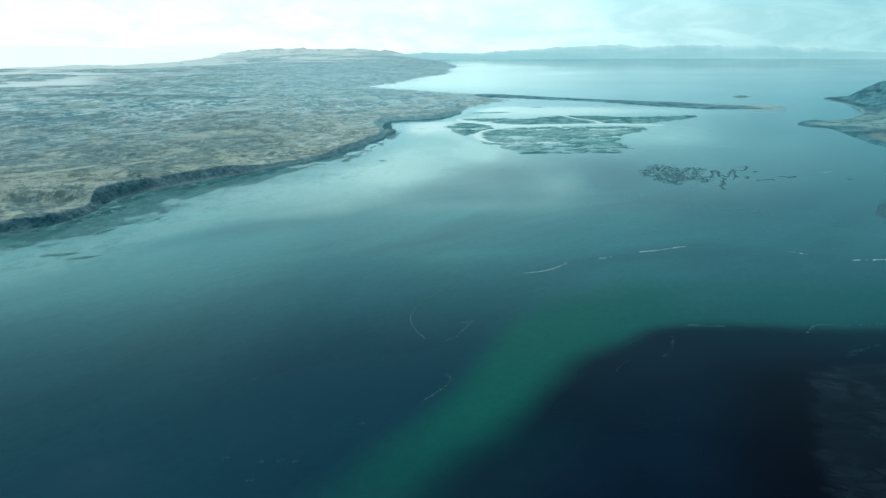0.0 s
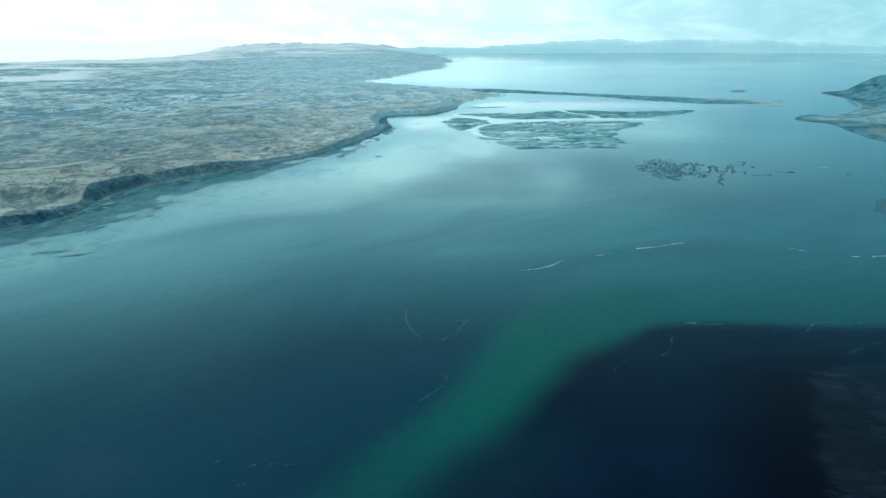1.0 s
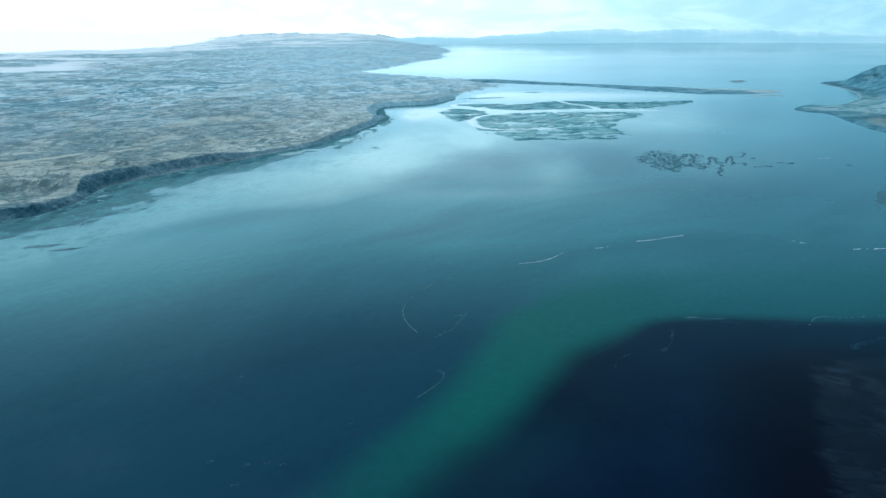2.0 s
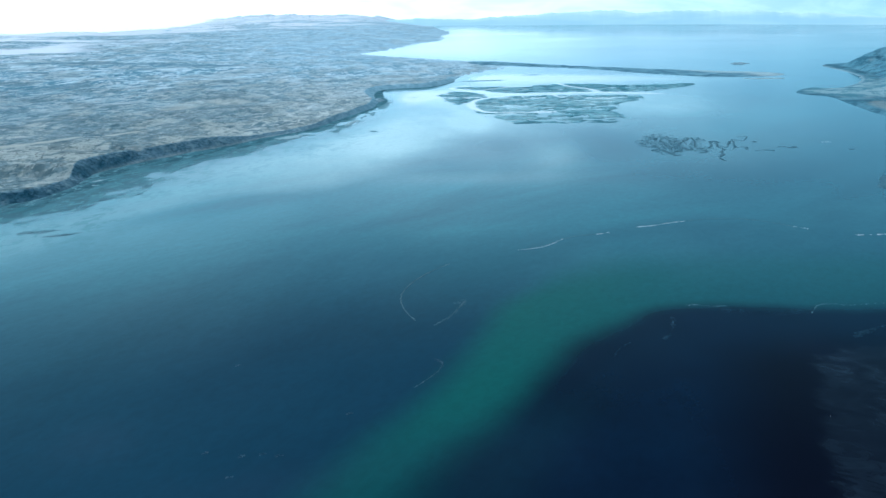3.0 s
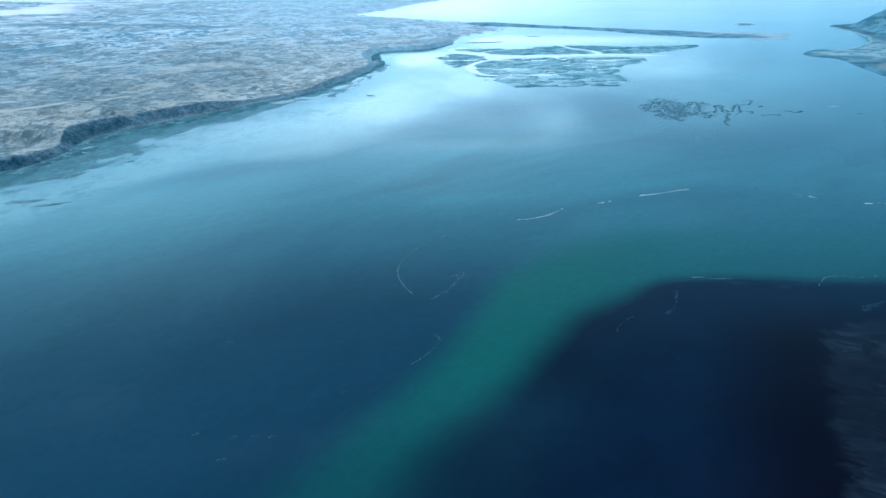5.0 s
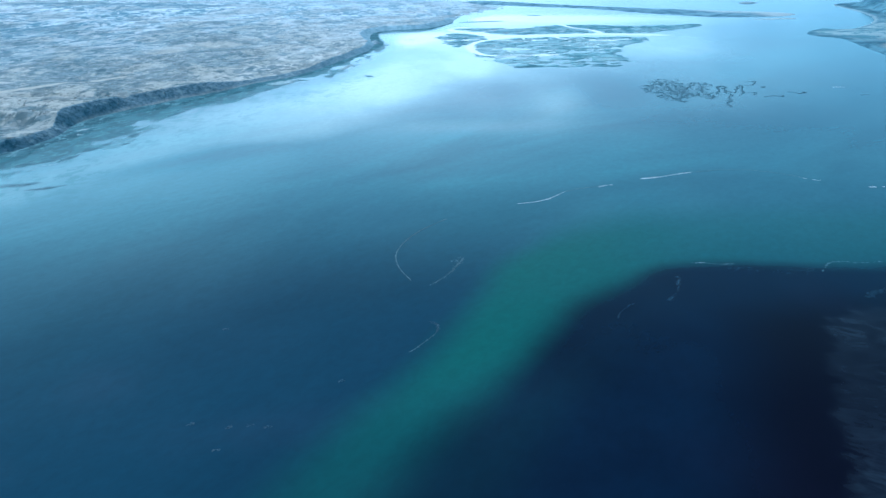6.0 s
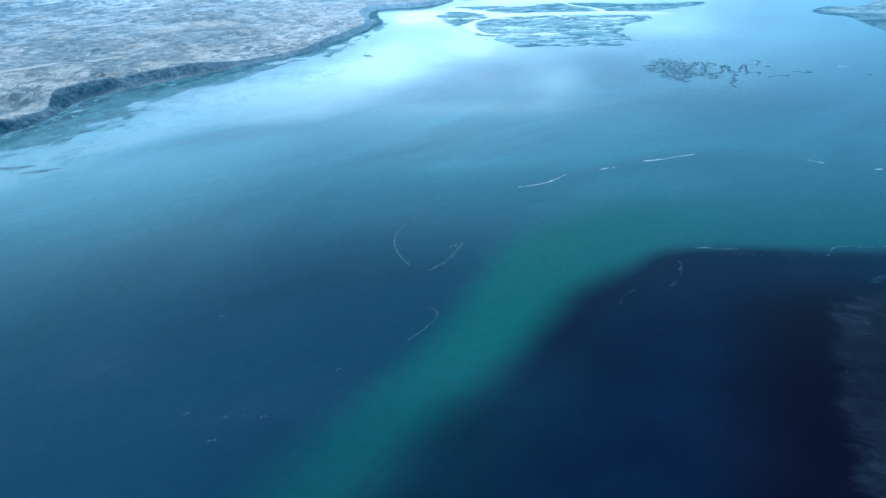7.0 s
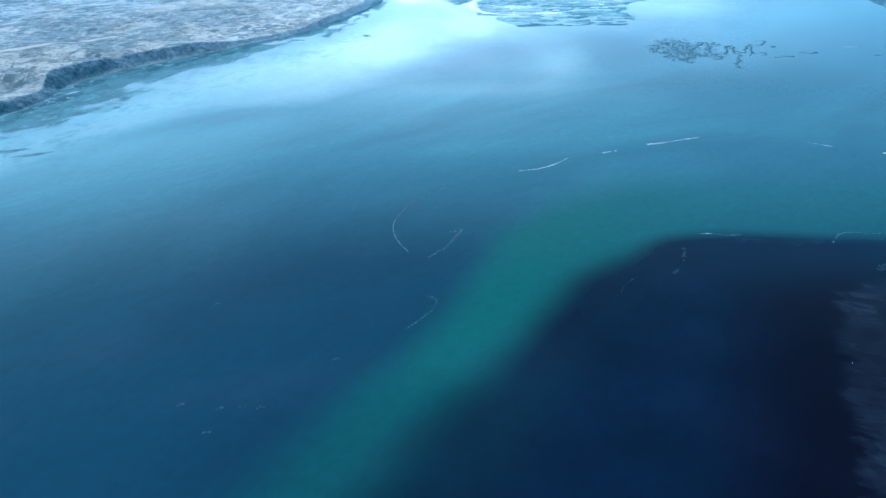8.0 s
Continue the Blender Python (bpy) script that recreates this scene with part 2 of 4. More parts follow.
def plain(name, a, b, size, rough=0.85, specular=0.2, bump=0.3):
    g = Mat(name, rough, specular)
    g.color(g.mix(g.ramp(g.noise(size, 6, 0.65), 0.35, 0.65), a, b))
    g.bump(g.noise(size * 0.4, 5, 0.7), bump, size * 0.15)
    return g.m


def marsh_material():
    g = Mat("salt_marsh", 0.55, 0.4)
    c = g.mix(g.ramp(g.noise(26, 5, 0.6, (0, (0.9, 1, 1)), 1.0), 0.44, 0.56), (0.12, 0.30, 0.335), (0.29, 0.50, 0.52))
    c = g.mix(g.ramp(g.noise(13, 5, 0.6, (0, (0.9, 1, 1)), 0.8), 0.46, 0.40), c, (0.07, 0.20, 0.235))
    mud = g.ramp(g.math("MULTIPLY_ADD", g.math("SUBTRACT", g.noise(12, 5, 0.6, (0, (0.8, 1, 1)), 0.8), 0.5), 1.6, g.attr("mud")), 0.35, 0.7)
    c = g.mix(g.math("MULTIPLY", mud, 0.6), c, (0.50, 0.70, 0.69))
    g.color(c)
    g.bump(g.noise(4, 5, 0.7), 0.5, 0.4)
    return g.m


def flat_material():
    g = Mat("weedy_tidal_flat", 0.65, 0.15)
    c = g.mix(g.ramp(g.noise(9, 5, 0.62, (-30, (1, 0.6, 1)), 0.8), 0.44, 0.56), (0.024, 0.100, 0.122), (0.065, 0.18, 0.205))
    c = g.mix(g.ramp(g.noise(6, 5, 0.6, (-30, (1, 0.6, 1)), 0.8), 0.55, 0.61), c, (0.15, 0.30, 0.32))
    g.color(c)
    g.bump(g.noise(2.5, 6, 0.7), 0.5, 0.5)
    return g.m


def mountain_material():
    g = Mat("hazy_glowing_mountains", 1.0, 0.0)
    # haze is put in as glow: blue slopes fading paler towards the crest
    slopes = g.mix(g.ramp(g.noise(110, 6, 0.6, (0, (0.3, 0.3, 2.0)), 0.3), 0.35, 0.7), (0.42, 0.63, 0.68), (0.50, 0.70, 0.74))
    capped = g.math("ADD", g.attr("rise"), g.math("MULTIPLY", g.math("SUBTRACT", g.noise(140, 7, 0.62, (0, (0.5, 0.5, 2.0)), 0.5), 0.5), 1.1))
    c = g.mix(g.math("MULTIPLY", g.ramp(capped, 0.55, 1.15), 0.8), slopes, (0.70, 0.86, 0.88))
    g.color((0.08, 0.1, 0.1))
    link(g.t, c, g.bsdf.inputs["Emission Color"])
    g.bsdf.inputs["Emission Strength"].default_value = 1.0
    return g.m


WATER = water_material()
LAND = land_material("heath_and_dry_grass")
HILL = hill_material("dark_heath_hillside", 1.6, 0.85)
SCRUB = hill_material("low_dune_scrub", 2.3, 1.0, 0.97)
MARSH = marsh_material()
MOUNTAIN = mountain_material()
CLOUD = plain("glowing_low_cloud", (0.12, 0.13, 0.13), (0.15, 0.15, 0.15), 120.0, 1.0, 0.0, 0.0)
# the cloud's white is emission, matched to the bright sky behind
CLOUD.node_tree.nodes["Principled BSDF"].inputs["Emission Color"].default_value = (0.95, 1.0, 0.99, 1)
CLOUD.node_tree.nodes["Principled BSDF"].inputs["Emission Strength"].default_value = 1.3
KELP = plain("brown_seaweed", (0.04, 0.11, 0.14), (0.11, 0.20, 0.23), 2.0, 0.5, 0.4)
FOAM = plain("sea_foam", (0.55, 0.6, 0.62), (0.85, 0.88, 0.88), 1.5, 0.7, 0.3)
ROCK = plain("wet_dark_rock", (0.24, 0.36, 0.40), (0.40, 0.52, 0.55), 1.6, 0.6, 0.4)
WISP = plain("thin_foam", (0.04, 0.10, 0.115), (0.14, 0.22, 0.24), 1.2, 0.7, 0.3)
HAZE = plain("dissolving_froth", (0.014, 0.05, 0.08), (0.038, 0.095, 0.13), 1.2, 0.6, 0.3)
GRAVEL = plain("pale_gravel", (0.26, 0.38, 0.39), (0.50, 0.63, 0.63), 2.0)
LEDGE = plain("weedy_ledge", (0.04, 0.14, 0.165), (0.11, 0.25, 0.28), 3.0, 0.6, 0.3)
SHRUB = plain("low_shrub", (0.20, 0.22, 0.21), (0.36, 0.36, 0.32), 3.0)
FLAT = flat_material()


# ---- fields over the plan ----
def lattice(i, j, seed):
    h = (i * 374761393 + j * 668265263 + seed * 974634533) & 0x7FFFFFFF
    h = ((h ^ (h >> 13)) * 1274126177) & 0x7FFFFFFF
    return ((h ^ (h >> 16)) & 0xFFFF) / 32767.5 - 1.0


def value_noise(x, y, seed):
    i, j = np.floor(x).astype(np.int64), np.floor(y).astype(np.int64)
    u, v = x - i, y - j
    u, v = u * u * u * (u * (6 * u - 15) + 10), v * v * v * (v * (6 * v - 15) + 10)
    a, b = lattice(i, j, seed), lattice(i + 1, j, seed)
    c, d = lattice(i, j + 1, seed), lattice(i + 1, j + 1, seed)
    return (a + (b - a) * u) * (1 - v) + (c + (d - c) * u) * v


def fbm(x, y, size, octaves=4, seed=1, gain=0.5):
    total, amp, norm = 0.0, 1.0, 0.0
    x, y = x / size, y / size
    for k in range(octaves):
        total = total + amp * value_noise(x + 17.3 * k, y - 9.1 * k, seed + k)
        norm += amp
        amp *= gain
        x, y = x * 2.03 * 0.8 + y * 2.03 * 0.6, y * 2.03 * 0.8 - x * 2.03 * 0.6
    return total / norm


def smooth(x, lo, hi):
    t = np.clip((x - lo) / (hi - lo), 0, 1)
    return t * t * (3 - 2 * t)


def rounded(points, closed, times=2):
    """Corner cutting: a smooth line from a few corners."""
    p = np.array(points, float)
    for _ in range(times):
        q = np.roll(p, -1, 0) if closed else p[1:]
        a = p if closed else p[:-1]
        r = np.empty((2 * len(a), 2))
        r[0::2], r[1::2] = a * 0.75 + q * 0.25, a * 0.25 + q * 0.75
        p = r if closed else np.vstack([p[:1], r, p[-1:]])
    return p


def distance(x, y, line, closed=False):
    best = np.full(x.shape, 1e9)
    b = np.roll(line, -1, 0) if closed else line[1:]
    for (ax, ay), (bx, by) in zip(line if closed else line[:-1], b):
        dx, dy = bx - ax, by - ay
        t = np.clip(((x - ax) * dx + (y - ay) * dy) / (dx * dx + dy * dy + 1e-9), 0, 1)
        best = np.minimum(best, (x - ax - t * dx) ** 2 + (y - ay - t * dy) ** 2)
    return np.sqrt(best)


def inside(x, y, poly):
    """Signed distance to a closed outline, positive inside."""
    odd = np.zeros(x.shape, bool)
    for (ax, ay), (bx, by) in zip(poly, np.roll(poly, -1, 0)):
        if ay == by:
            continue
        odd ^= ((ay > y) != (by > y)) & (x < (bx - ax) * (y - ay) / (by - ay) + ax)
    d = distance(x, y, poly, True)
    return np.where(odd, d, -d)


def blob(x, y, cx, cy, rx, ry, turn=0.0):
    c, s = math.cos(radians(turn)), math.sin(radians(turn))
    u, v = (x - cx) * c + (y - cy) * s, (y - cy) * c - (x - cx) * s
    return np.exp(-((u / rx) ** 2 + (v / ry) ** 2))


def grid_mesh(name, x, y, z, material, keep=None, fields=None, half=None):
    """A mesh from a grid of places; keep: the corners that must stay; half: a share of the faces, by their corners."""
    n, m = x.shape
    ids = np.arange(n * m).reshape(n, m)
    quads = np.stack([ids[:-1, :-1], ids[:-1, 1:], ids[1:, 1:], ids[1:, :-1]], -1).reshape(-1, 4)
    if keep is not None:
        quads = quads[keep.ravel()[quads].any(1)]
    if half is not None:
        quads = quads[half.ravel()[quads].mean(1) > 0.5]
    used = np.unique(quads)
    back = np.zeros(n * m, np.int64)
    back[used] = np.arange(len(used))
    quads = back[quads]
    co = np.stack([x, y, z], -1).reshape(-1, 3)[used]
    me = bpy.data.meshes.new(name)
    me.vertices.add(len(co))
    me.vertices.foreach_set("co", co.astype(np.float32).ravel())
    me.loops.add(quads.size)
    me.loops.foreach_set("vertex_index", quads.astype(np.int32).ravel())
    me.polygons.add(len(quads))
    me.polygons.foreach_set("loop_start", np.arange(0, quads.size, 4, dtype=np.int32))
    me.polygons.foreach_set("loop_total", np.full(len(quads), 4, np.int32))
    me.polygons.foreach_set("use_smooth", np.ones(len(quads), bool))
    me.update(calc_edges=True)
    for key, value in (fields or {}).items():
        at = me.attributes.new(key, "FLOAT", "POINT")
        at.data.foreach_set("value", np.asarray(value, np.float32).ravel()[used])
    me.materials.append(material)
    return me


def polar(az0, az1, na, r0, r1, nr):
    """A fan of places about the origin, steps growing with distance, clockwise from +y; wound so that faces look up."""
    az = np.radians(np.linspace(az1, az0, na))
    r = np.exp(np.linspace(math.log(r0), math.log(r1), nr))
    a, q = np.meshgrid(az, r)
    return q * np.sin(a), q * np.cos(a)


# ---- outlines, in metres ----
BLUFF = [(-434, 290), (-312, 362), (-268, 394), (-252, 406), (-241, 414), (-236, 436), (-232, 458), (-238, 472), (-236, 486), (-231, 499), (-220, 517),
         (-209, 533), (-192, 554), (-175, 573), (-156, 597), (-146, 617), (-124, 637), (-107, 670), (-98, 697), (-82, 745), (-69, 786), (-63, 824),
         (-70, 866), (-78, 905), (-72, 957), (-49, 972), (-12, 976), (10, 1004), (27, 1037), (34, 1080), (39, 1116)]
BAY = [(86, 1194), (138, 1243), (132, 1368), (23, 1486), (-105, 1604), (-165, 1690), (-127, 1726), (-92, 1856), (-35, 2094),
       (46, 2281), (40, 2623), (73, 2664), (78, 2941), (16, 3444), (10, 3713), (-150, 4940)]
MAINLAND = rounded(BLUFF + BAY + [(-3600, 4940), (-4940, 3000), (-4940, -900), (-1500, -200)], True, 2)
SPIT = rounded([(61, 1330), (107, 1333), (187, 1286), (278, 1229), (342, 1138), (400, 1095), (431, 1083), (482, 1078), (532, 1080), (556, 1112),
                (527, 1139), (478, 1154), (449, 1178), (366, 1219), (278, 1275), (187, 1350), (132, 1400), (61, 1430)], True, 2)
CAPE = rounded([(452, 872), (470, 905), (500, 936), (512, 910), (553, 939), (599, 985), (627, 1030), (652, 1085), (664, 1140), (670, 1200), (688, 1262), (760, 1290), (981, 1313),
                (1930, 1519), (3200, 900), (1241, 262), (584, 393), (493, 566), (447, 685), (453, 732), (460, 776), (477, 836), (458, 858)], True, 2)
MARSH_NORTH = rounded([(24, 971), (39, 985), (79, 984), (118, 972), (145, 998), (181, 1017), (229, 1004), (257, 988), (288, 986), (340, 996), (376, 1000), (354, 963),
                       (303, 927), (273, 904), (209, 912), (156, 910), (95, 904), (53, 945)], True, 2)
MARSH_WEST = rounded([(0, 878), (10, 915), (25, 940), (48, 925), (74, 885), (60, 850), (42, 812), (20, 802)], True, 2)
MARSH_SOUTH = rounded([(41, 800), (50, 848), (78, 876), (150, 884), (228, 882), (266, 864), (244, 827), (212, 794), (203, 765), (192, 732), (196, 704), (196, 684), (150, 672),
                       (93, 666), (62, 690), (42, 731)], True, 2)
DROP_OFF = rounded([(-36, 106), (-18, 130), (-8, 142), (1, 155), (12, 168), (23, 182), (34.5, 198), (47, 217), (64.5, 232), (80, 244), (92, 249), (108, 249), (134, 246), (168, 244),
                    (420, 250), (420, -300), (-60, -300)], True, 2)
SHOAL = rounded([(-66, 98), (-44, 141), (-30, 160), (-12, 183), (0, 205), (9, 228), (17, 247), (30, 268), (46, 286), (69, 302), (102, 315), (143, 318), (211, 311), (330, 300),
                 (330, 225), (140, 225), (60, 190), (10, 110), (-20, 70)], True, 2)
SHALLOWS = rounded([(-306.8, 256.1), (-209.7, 300.1), (-183.8, 333.4), (-160, 380.7), (-127, 406), (-79, 415), (-34, 483), (20, 592), (60, 667), (31, 785), (21, 940), (-57, 966), (-119, 639), (-243, 466), (-327.1, 338)], True, 2)
RAVINE = rounded([(-776, 1390), (-668, 1422), (-530, 1362), (-371, 1303)], False, 2)
HOLLOW = rounded([(-581, 960), (-524, 941), (-486, 990)], False, 2)
PASTURE = rounded([(-287, 773), (-261, 796), (-232, 809)], False, 2)


CREEKS = [([(330, 890), (300, 886), (270, 888), (203, 907), (152, 899), (94, 894)], 11.0),
          ([(94, 894), (66, 907), (50, 930), (32, 950), (22, 966), (27, 984), (44, 992)], 5.5),
          ([(94, 888), (64, 862), (50, 843), (40, 812), (46, 765), (56, 744), (88, 738), (125, 746)], 6.0),
          ([(176, 1014), (187, 970), (211, 941), (211, 910)], 6.0), ([(57, 930), (74, 955), (110, 975)], 3.5),
          ([(150, 892), (150, 866), (172, 850), (215, 846)], 3.0)]
CREEKS = [(rounded(p, False, 3), w) for p, w in CREEKS]


# ---- water: one sheet to the horizon ----
def water_fields(x, y):
    shore = inside(x, y, MAINLAND) + 4 * fbm(x, y, 30, 3, 5)
    wob = 6 * fbm(x, y, 40, 3, 11)
    out = -shore
    r = np.hypot(x, y)
    side = x / np.maximum(y, 1)
    # the dark channel and the green shoal beside it
    d = inside(x, y, DROP_OFF) + 0.5 * wob
    soft = 6.5 + 3.0 * smooth(95 - x, 0, 60) + 5.0 * smooth(y, 185, 130) * smooth(60 - x, 0, 40)
    # nearest water is darkened, and the shoal dulled, standing in for lens fall-off
    deep = np.maximum(smooth(d, -1.1 * soft, 0.8 * soft) * 0.97, 0.24 * smooth(y, 185, 140) * smooth(x, -75, -25))
    deep *= 1 - 0.10 * smooth(d, 55, 5) * smooth(y, 200, 155)
    abyss = smooth(x - (94 + (y - 150) * 0.46), -40, -3) * smooth(d, 2, 45) * (1 - 0.5 * smooth(y, 200, 240))
    upper = smooth(x, 25, 110)
    loose = 10.5 + 12 * upper
    green = smooth(inside(x, y, SHOAL) + 0.7 * wob, -0.3 * loose, 1.6 * loose) * (1 - 0.60 * smooth(x, 30, 140)) * (1 - 0.30 * smooth(y, 195, 140))
    ripple = smooth(x - (93 + (y - 150) * 0.46) + 0.8 * wob, -6, 10) * smooth(213 - y + 0.2 * (x - 120), -6, 12) * smooth(x, 70, 92)
    # silt, thicker over the shallows, with the sky's reflection painted in further out
    band = smooth(out, 25, 55) * smooth(out, 165, 85) * smooth(y, 780, 600) * smooth(y, 230, 330)
    wide = smooth(inside(x, y, SHALLOWS) + 2.0 * wob, -14, 30) * smooth(out, 12, 65)
    silt_sheen = 0.38 * smooth(y + 0.2 * np.abs(x), 200, 420) + 0.15 * smooth(y, 500, 1500) + 0.10 * band + 0.15 * wide + 0.3 * blob(x, y, -49, 635, 60, 170, -15) + 0.9 * blob(x, y, -23, 867, 55, 130, -10)
    silt_sheen += 0.12 * smooth(-x, 45, 150) * smooth(y, 120, 220) + 0.09 * smooth(-x, 30, 150) * smooth(y, 190, 300) * smooth(y, 460, 330)
    silt_sheen += 0.14 * blob(x, y, 95, 500, 30, 60, -15) + 0.20 * blob(x, y, 20, 435, 60, 25) + 0.3 * blob(x, y, 261, 731, 120, 120) + 0.18 * blob(x, y, 10, 346, 30, 10, 10)
    silt_sheen += 0.6 * blob(x, y, 185, 1068, 180, 50, -5) + 0.35 * smooth(r, 1300, 2600) * smooth(side, 0.45, 0.05) + 0.14 * blob(x, y, 49, 316, 70, 55) + 0.10 * smooth(y, 230, 300) * smooth(y, 480, 380) + 0.25 * smooth(r, 2900, 3300)
    silt_sheen -= 0.18 * blob(x, y, 243, 688, 48, 16, -8) + 0.22 * blob(x, y, 38, 585, 48, 55, 10) + 0.22 * blob(x, y, 142, 572, 24, 65) + 0.22 * blob(x, y, -124, 396, 40, 12, 30) + 0.10 * smooth(side, 0.28, 0.5) * smooth(y, 230, 330) * smooth(y, 900, 600)
    silt_sheen += 0.26 * fbm(x * 0.10, r, 240, 4, 161, 0.6) * smooth(r, 900, 1500) + 0.09 * fbm(x * 0.3, r * 0.8, 70, 4, 163) * smooth(r, 250, 420)
    # pale sand, mixed with sky glare painted into the water colour
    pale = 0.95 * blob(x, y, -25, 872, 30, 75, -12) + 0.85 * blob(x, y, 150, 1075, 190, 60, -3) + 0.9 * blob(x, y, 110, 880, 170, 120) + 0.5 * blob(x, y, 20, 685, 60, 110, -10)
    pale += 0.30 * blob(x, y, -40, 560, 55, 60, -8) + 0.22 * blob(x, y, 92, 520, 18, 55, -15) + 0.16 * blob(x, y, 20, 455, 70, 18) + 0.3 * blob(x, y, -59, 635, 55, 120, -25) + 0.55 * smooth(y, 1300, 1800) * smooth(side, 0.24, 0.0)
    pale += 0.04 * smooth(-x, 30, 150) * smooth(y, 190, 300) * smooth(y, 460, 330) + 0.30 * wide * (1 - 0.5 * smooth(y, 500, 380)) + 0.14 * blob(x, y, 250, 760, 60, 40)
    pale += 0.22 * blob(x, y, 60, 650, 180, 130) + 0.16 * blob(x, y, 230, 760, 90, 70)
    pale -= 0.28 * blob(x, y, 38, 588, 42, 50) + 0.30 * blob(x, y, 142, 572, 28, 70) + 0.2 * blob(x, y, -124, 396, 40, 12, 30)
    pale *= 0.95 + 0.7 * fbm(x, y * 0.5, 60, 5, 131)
    creek = np.full(x.shape, 1e9)
    for line, w in CREEKS:
        creek = np.minimum(creek, distance(x, y, line) - w * 0.5)
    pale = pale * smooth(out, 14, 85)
    # white sky glare painted on the lagoon, the creeks and the inner bay
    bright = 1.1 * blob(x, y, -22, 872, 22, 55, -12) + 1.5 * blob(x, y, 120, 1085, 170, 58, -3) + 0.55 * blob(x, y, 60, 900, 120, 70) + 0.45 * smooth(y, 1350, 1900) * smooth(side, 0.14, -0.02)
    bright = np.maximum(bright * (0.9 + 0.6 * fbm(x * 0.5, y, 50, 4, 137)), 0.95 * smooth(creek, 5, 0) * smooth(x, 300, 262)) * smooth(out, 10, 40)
    reef = smooth(out, 8, 22) * smooth(out + 4 * wob, 125, 30) * smooth(y, 800, 420)
    span = 60 - 20 * smooth(y, 480, 640) - 20 * smooth(y, 700, 780)
    weed = 0.95 * smooth(out, span, 0.35 * span) * (1 - 0.6 * smooth(y, 580, 720)) * smooth(y, 1000, 800) + 0.3 * blob(x, y, -38, 842, 16, 55, -10)
    return dict(deep=deep, green=green, silt_sheen=np.clip(silt_sheen, 0, 1), reef=np.clip(reef, 0, 1), weed=np.clip(weed, 0, 1), ripple=ripple, pale=np.clip(pale, 0, 1), bright=np.clip(bright, 0, 1), abyss=abyss)


def build_water():
    az = np.radians(np.concatenate([np.linspace(310, 48, 110, endpoint=False), np.linspace(48, -48, 560), [-50.0]]))
    r = np.concatenate([[0.3, 10, 25, 42], np.exp(np.linspace(math.log(55), math.log(4950), 600))])
    a, q = np.meshgrid(az, r)
    x, y = q * np.sin(a), q * np.cos(a)
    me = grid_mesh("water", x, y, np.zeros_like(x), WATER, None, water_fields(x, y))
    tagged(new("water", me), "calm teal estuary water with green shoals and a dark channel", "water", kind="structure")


build_water()


# ---- the mainland with its bluff ----
def mainland_height(x, y):
    sd = inside(x, y, MAINLAND)
    rag = 2.2 * fbm(x, y, 24, 4, 21) + 0.8 * np.abs(fbm(x, y, 9, 3, 22)) - 1.8
    s = sd + rag * smooth(np.abs(sd), 90, 0)
    cliff = np.interp(y, [340, 415, 440, 460, 474, 500, 526, 532, 540, 585, 612, 640, 700, 790, 820, 880, 1040, 1120], [6.5, 6.5, 5, 3.6, 9.5, 9.5, 8.5, 6.0, 8.3, 7.2, 2.8, 2.2, 3.8, 4.2, 4.6, 5.4, 5.0, 2.2])
    gentle = smooth(y, 1080, 1240)
    apron = 7 + 6 * smooth(y, 465, 490) * smooth(y, 640, 560) + 4 * smooth(y, 830, 900) + 2.5 * fbm(x, y, 40, 3, 27) + 120 * gentle
    face = np.clip(s / apron, 0, 1) ** 0.85
    groove = 1.5 * np.abs(fbm(x, y, 16, 3, 25)) * smooth(s, 0, 3) * smooth(s, 1.5 * apron, 0.8 * apron)
    inland = smooth(s, 5, 220)
    r = np.hypot(x, y)
    az = np.degrees(np.arctan2(x, y))
    roll = 2.2 * fbm(x, y, 70, 5, 31) + 7.0 * fbm(x, y, 420, 4, 37) * smooth(s, 60, 500)
    hills = 34 * smooth(r, 2500, 4500) * smooth(az, -22, -12) + 10 * smooth(r, 1500, 4000) * (0.5 + 0.5 * fbm(x, y, 900, 3, 41))
    crags = 9 * fbm(x, y, 150, 7, 47, 0.66) * smooth(r, 2200, 4200) + 26 * np.abs(fbm(x, y, 150, 5, 173, 0.6)) * smooth(r, 3600, 4400)
    z = face * cliff - groove + inland * (2.5 + roll) + face * 0.5 * fbm(x, y, 12, 3, 43) + (hills + crags) * smooth(s, 0, 400)
    return np.where(s < -1, -1.0, z), s, apron


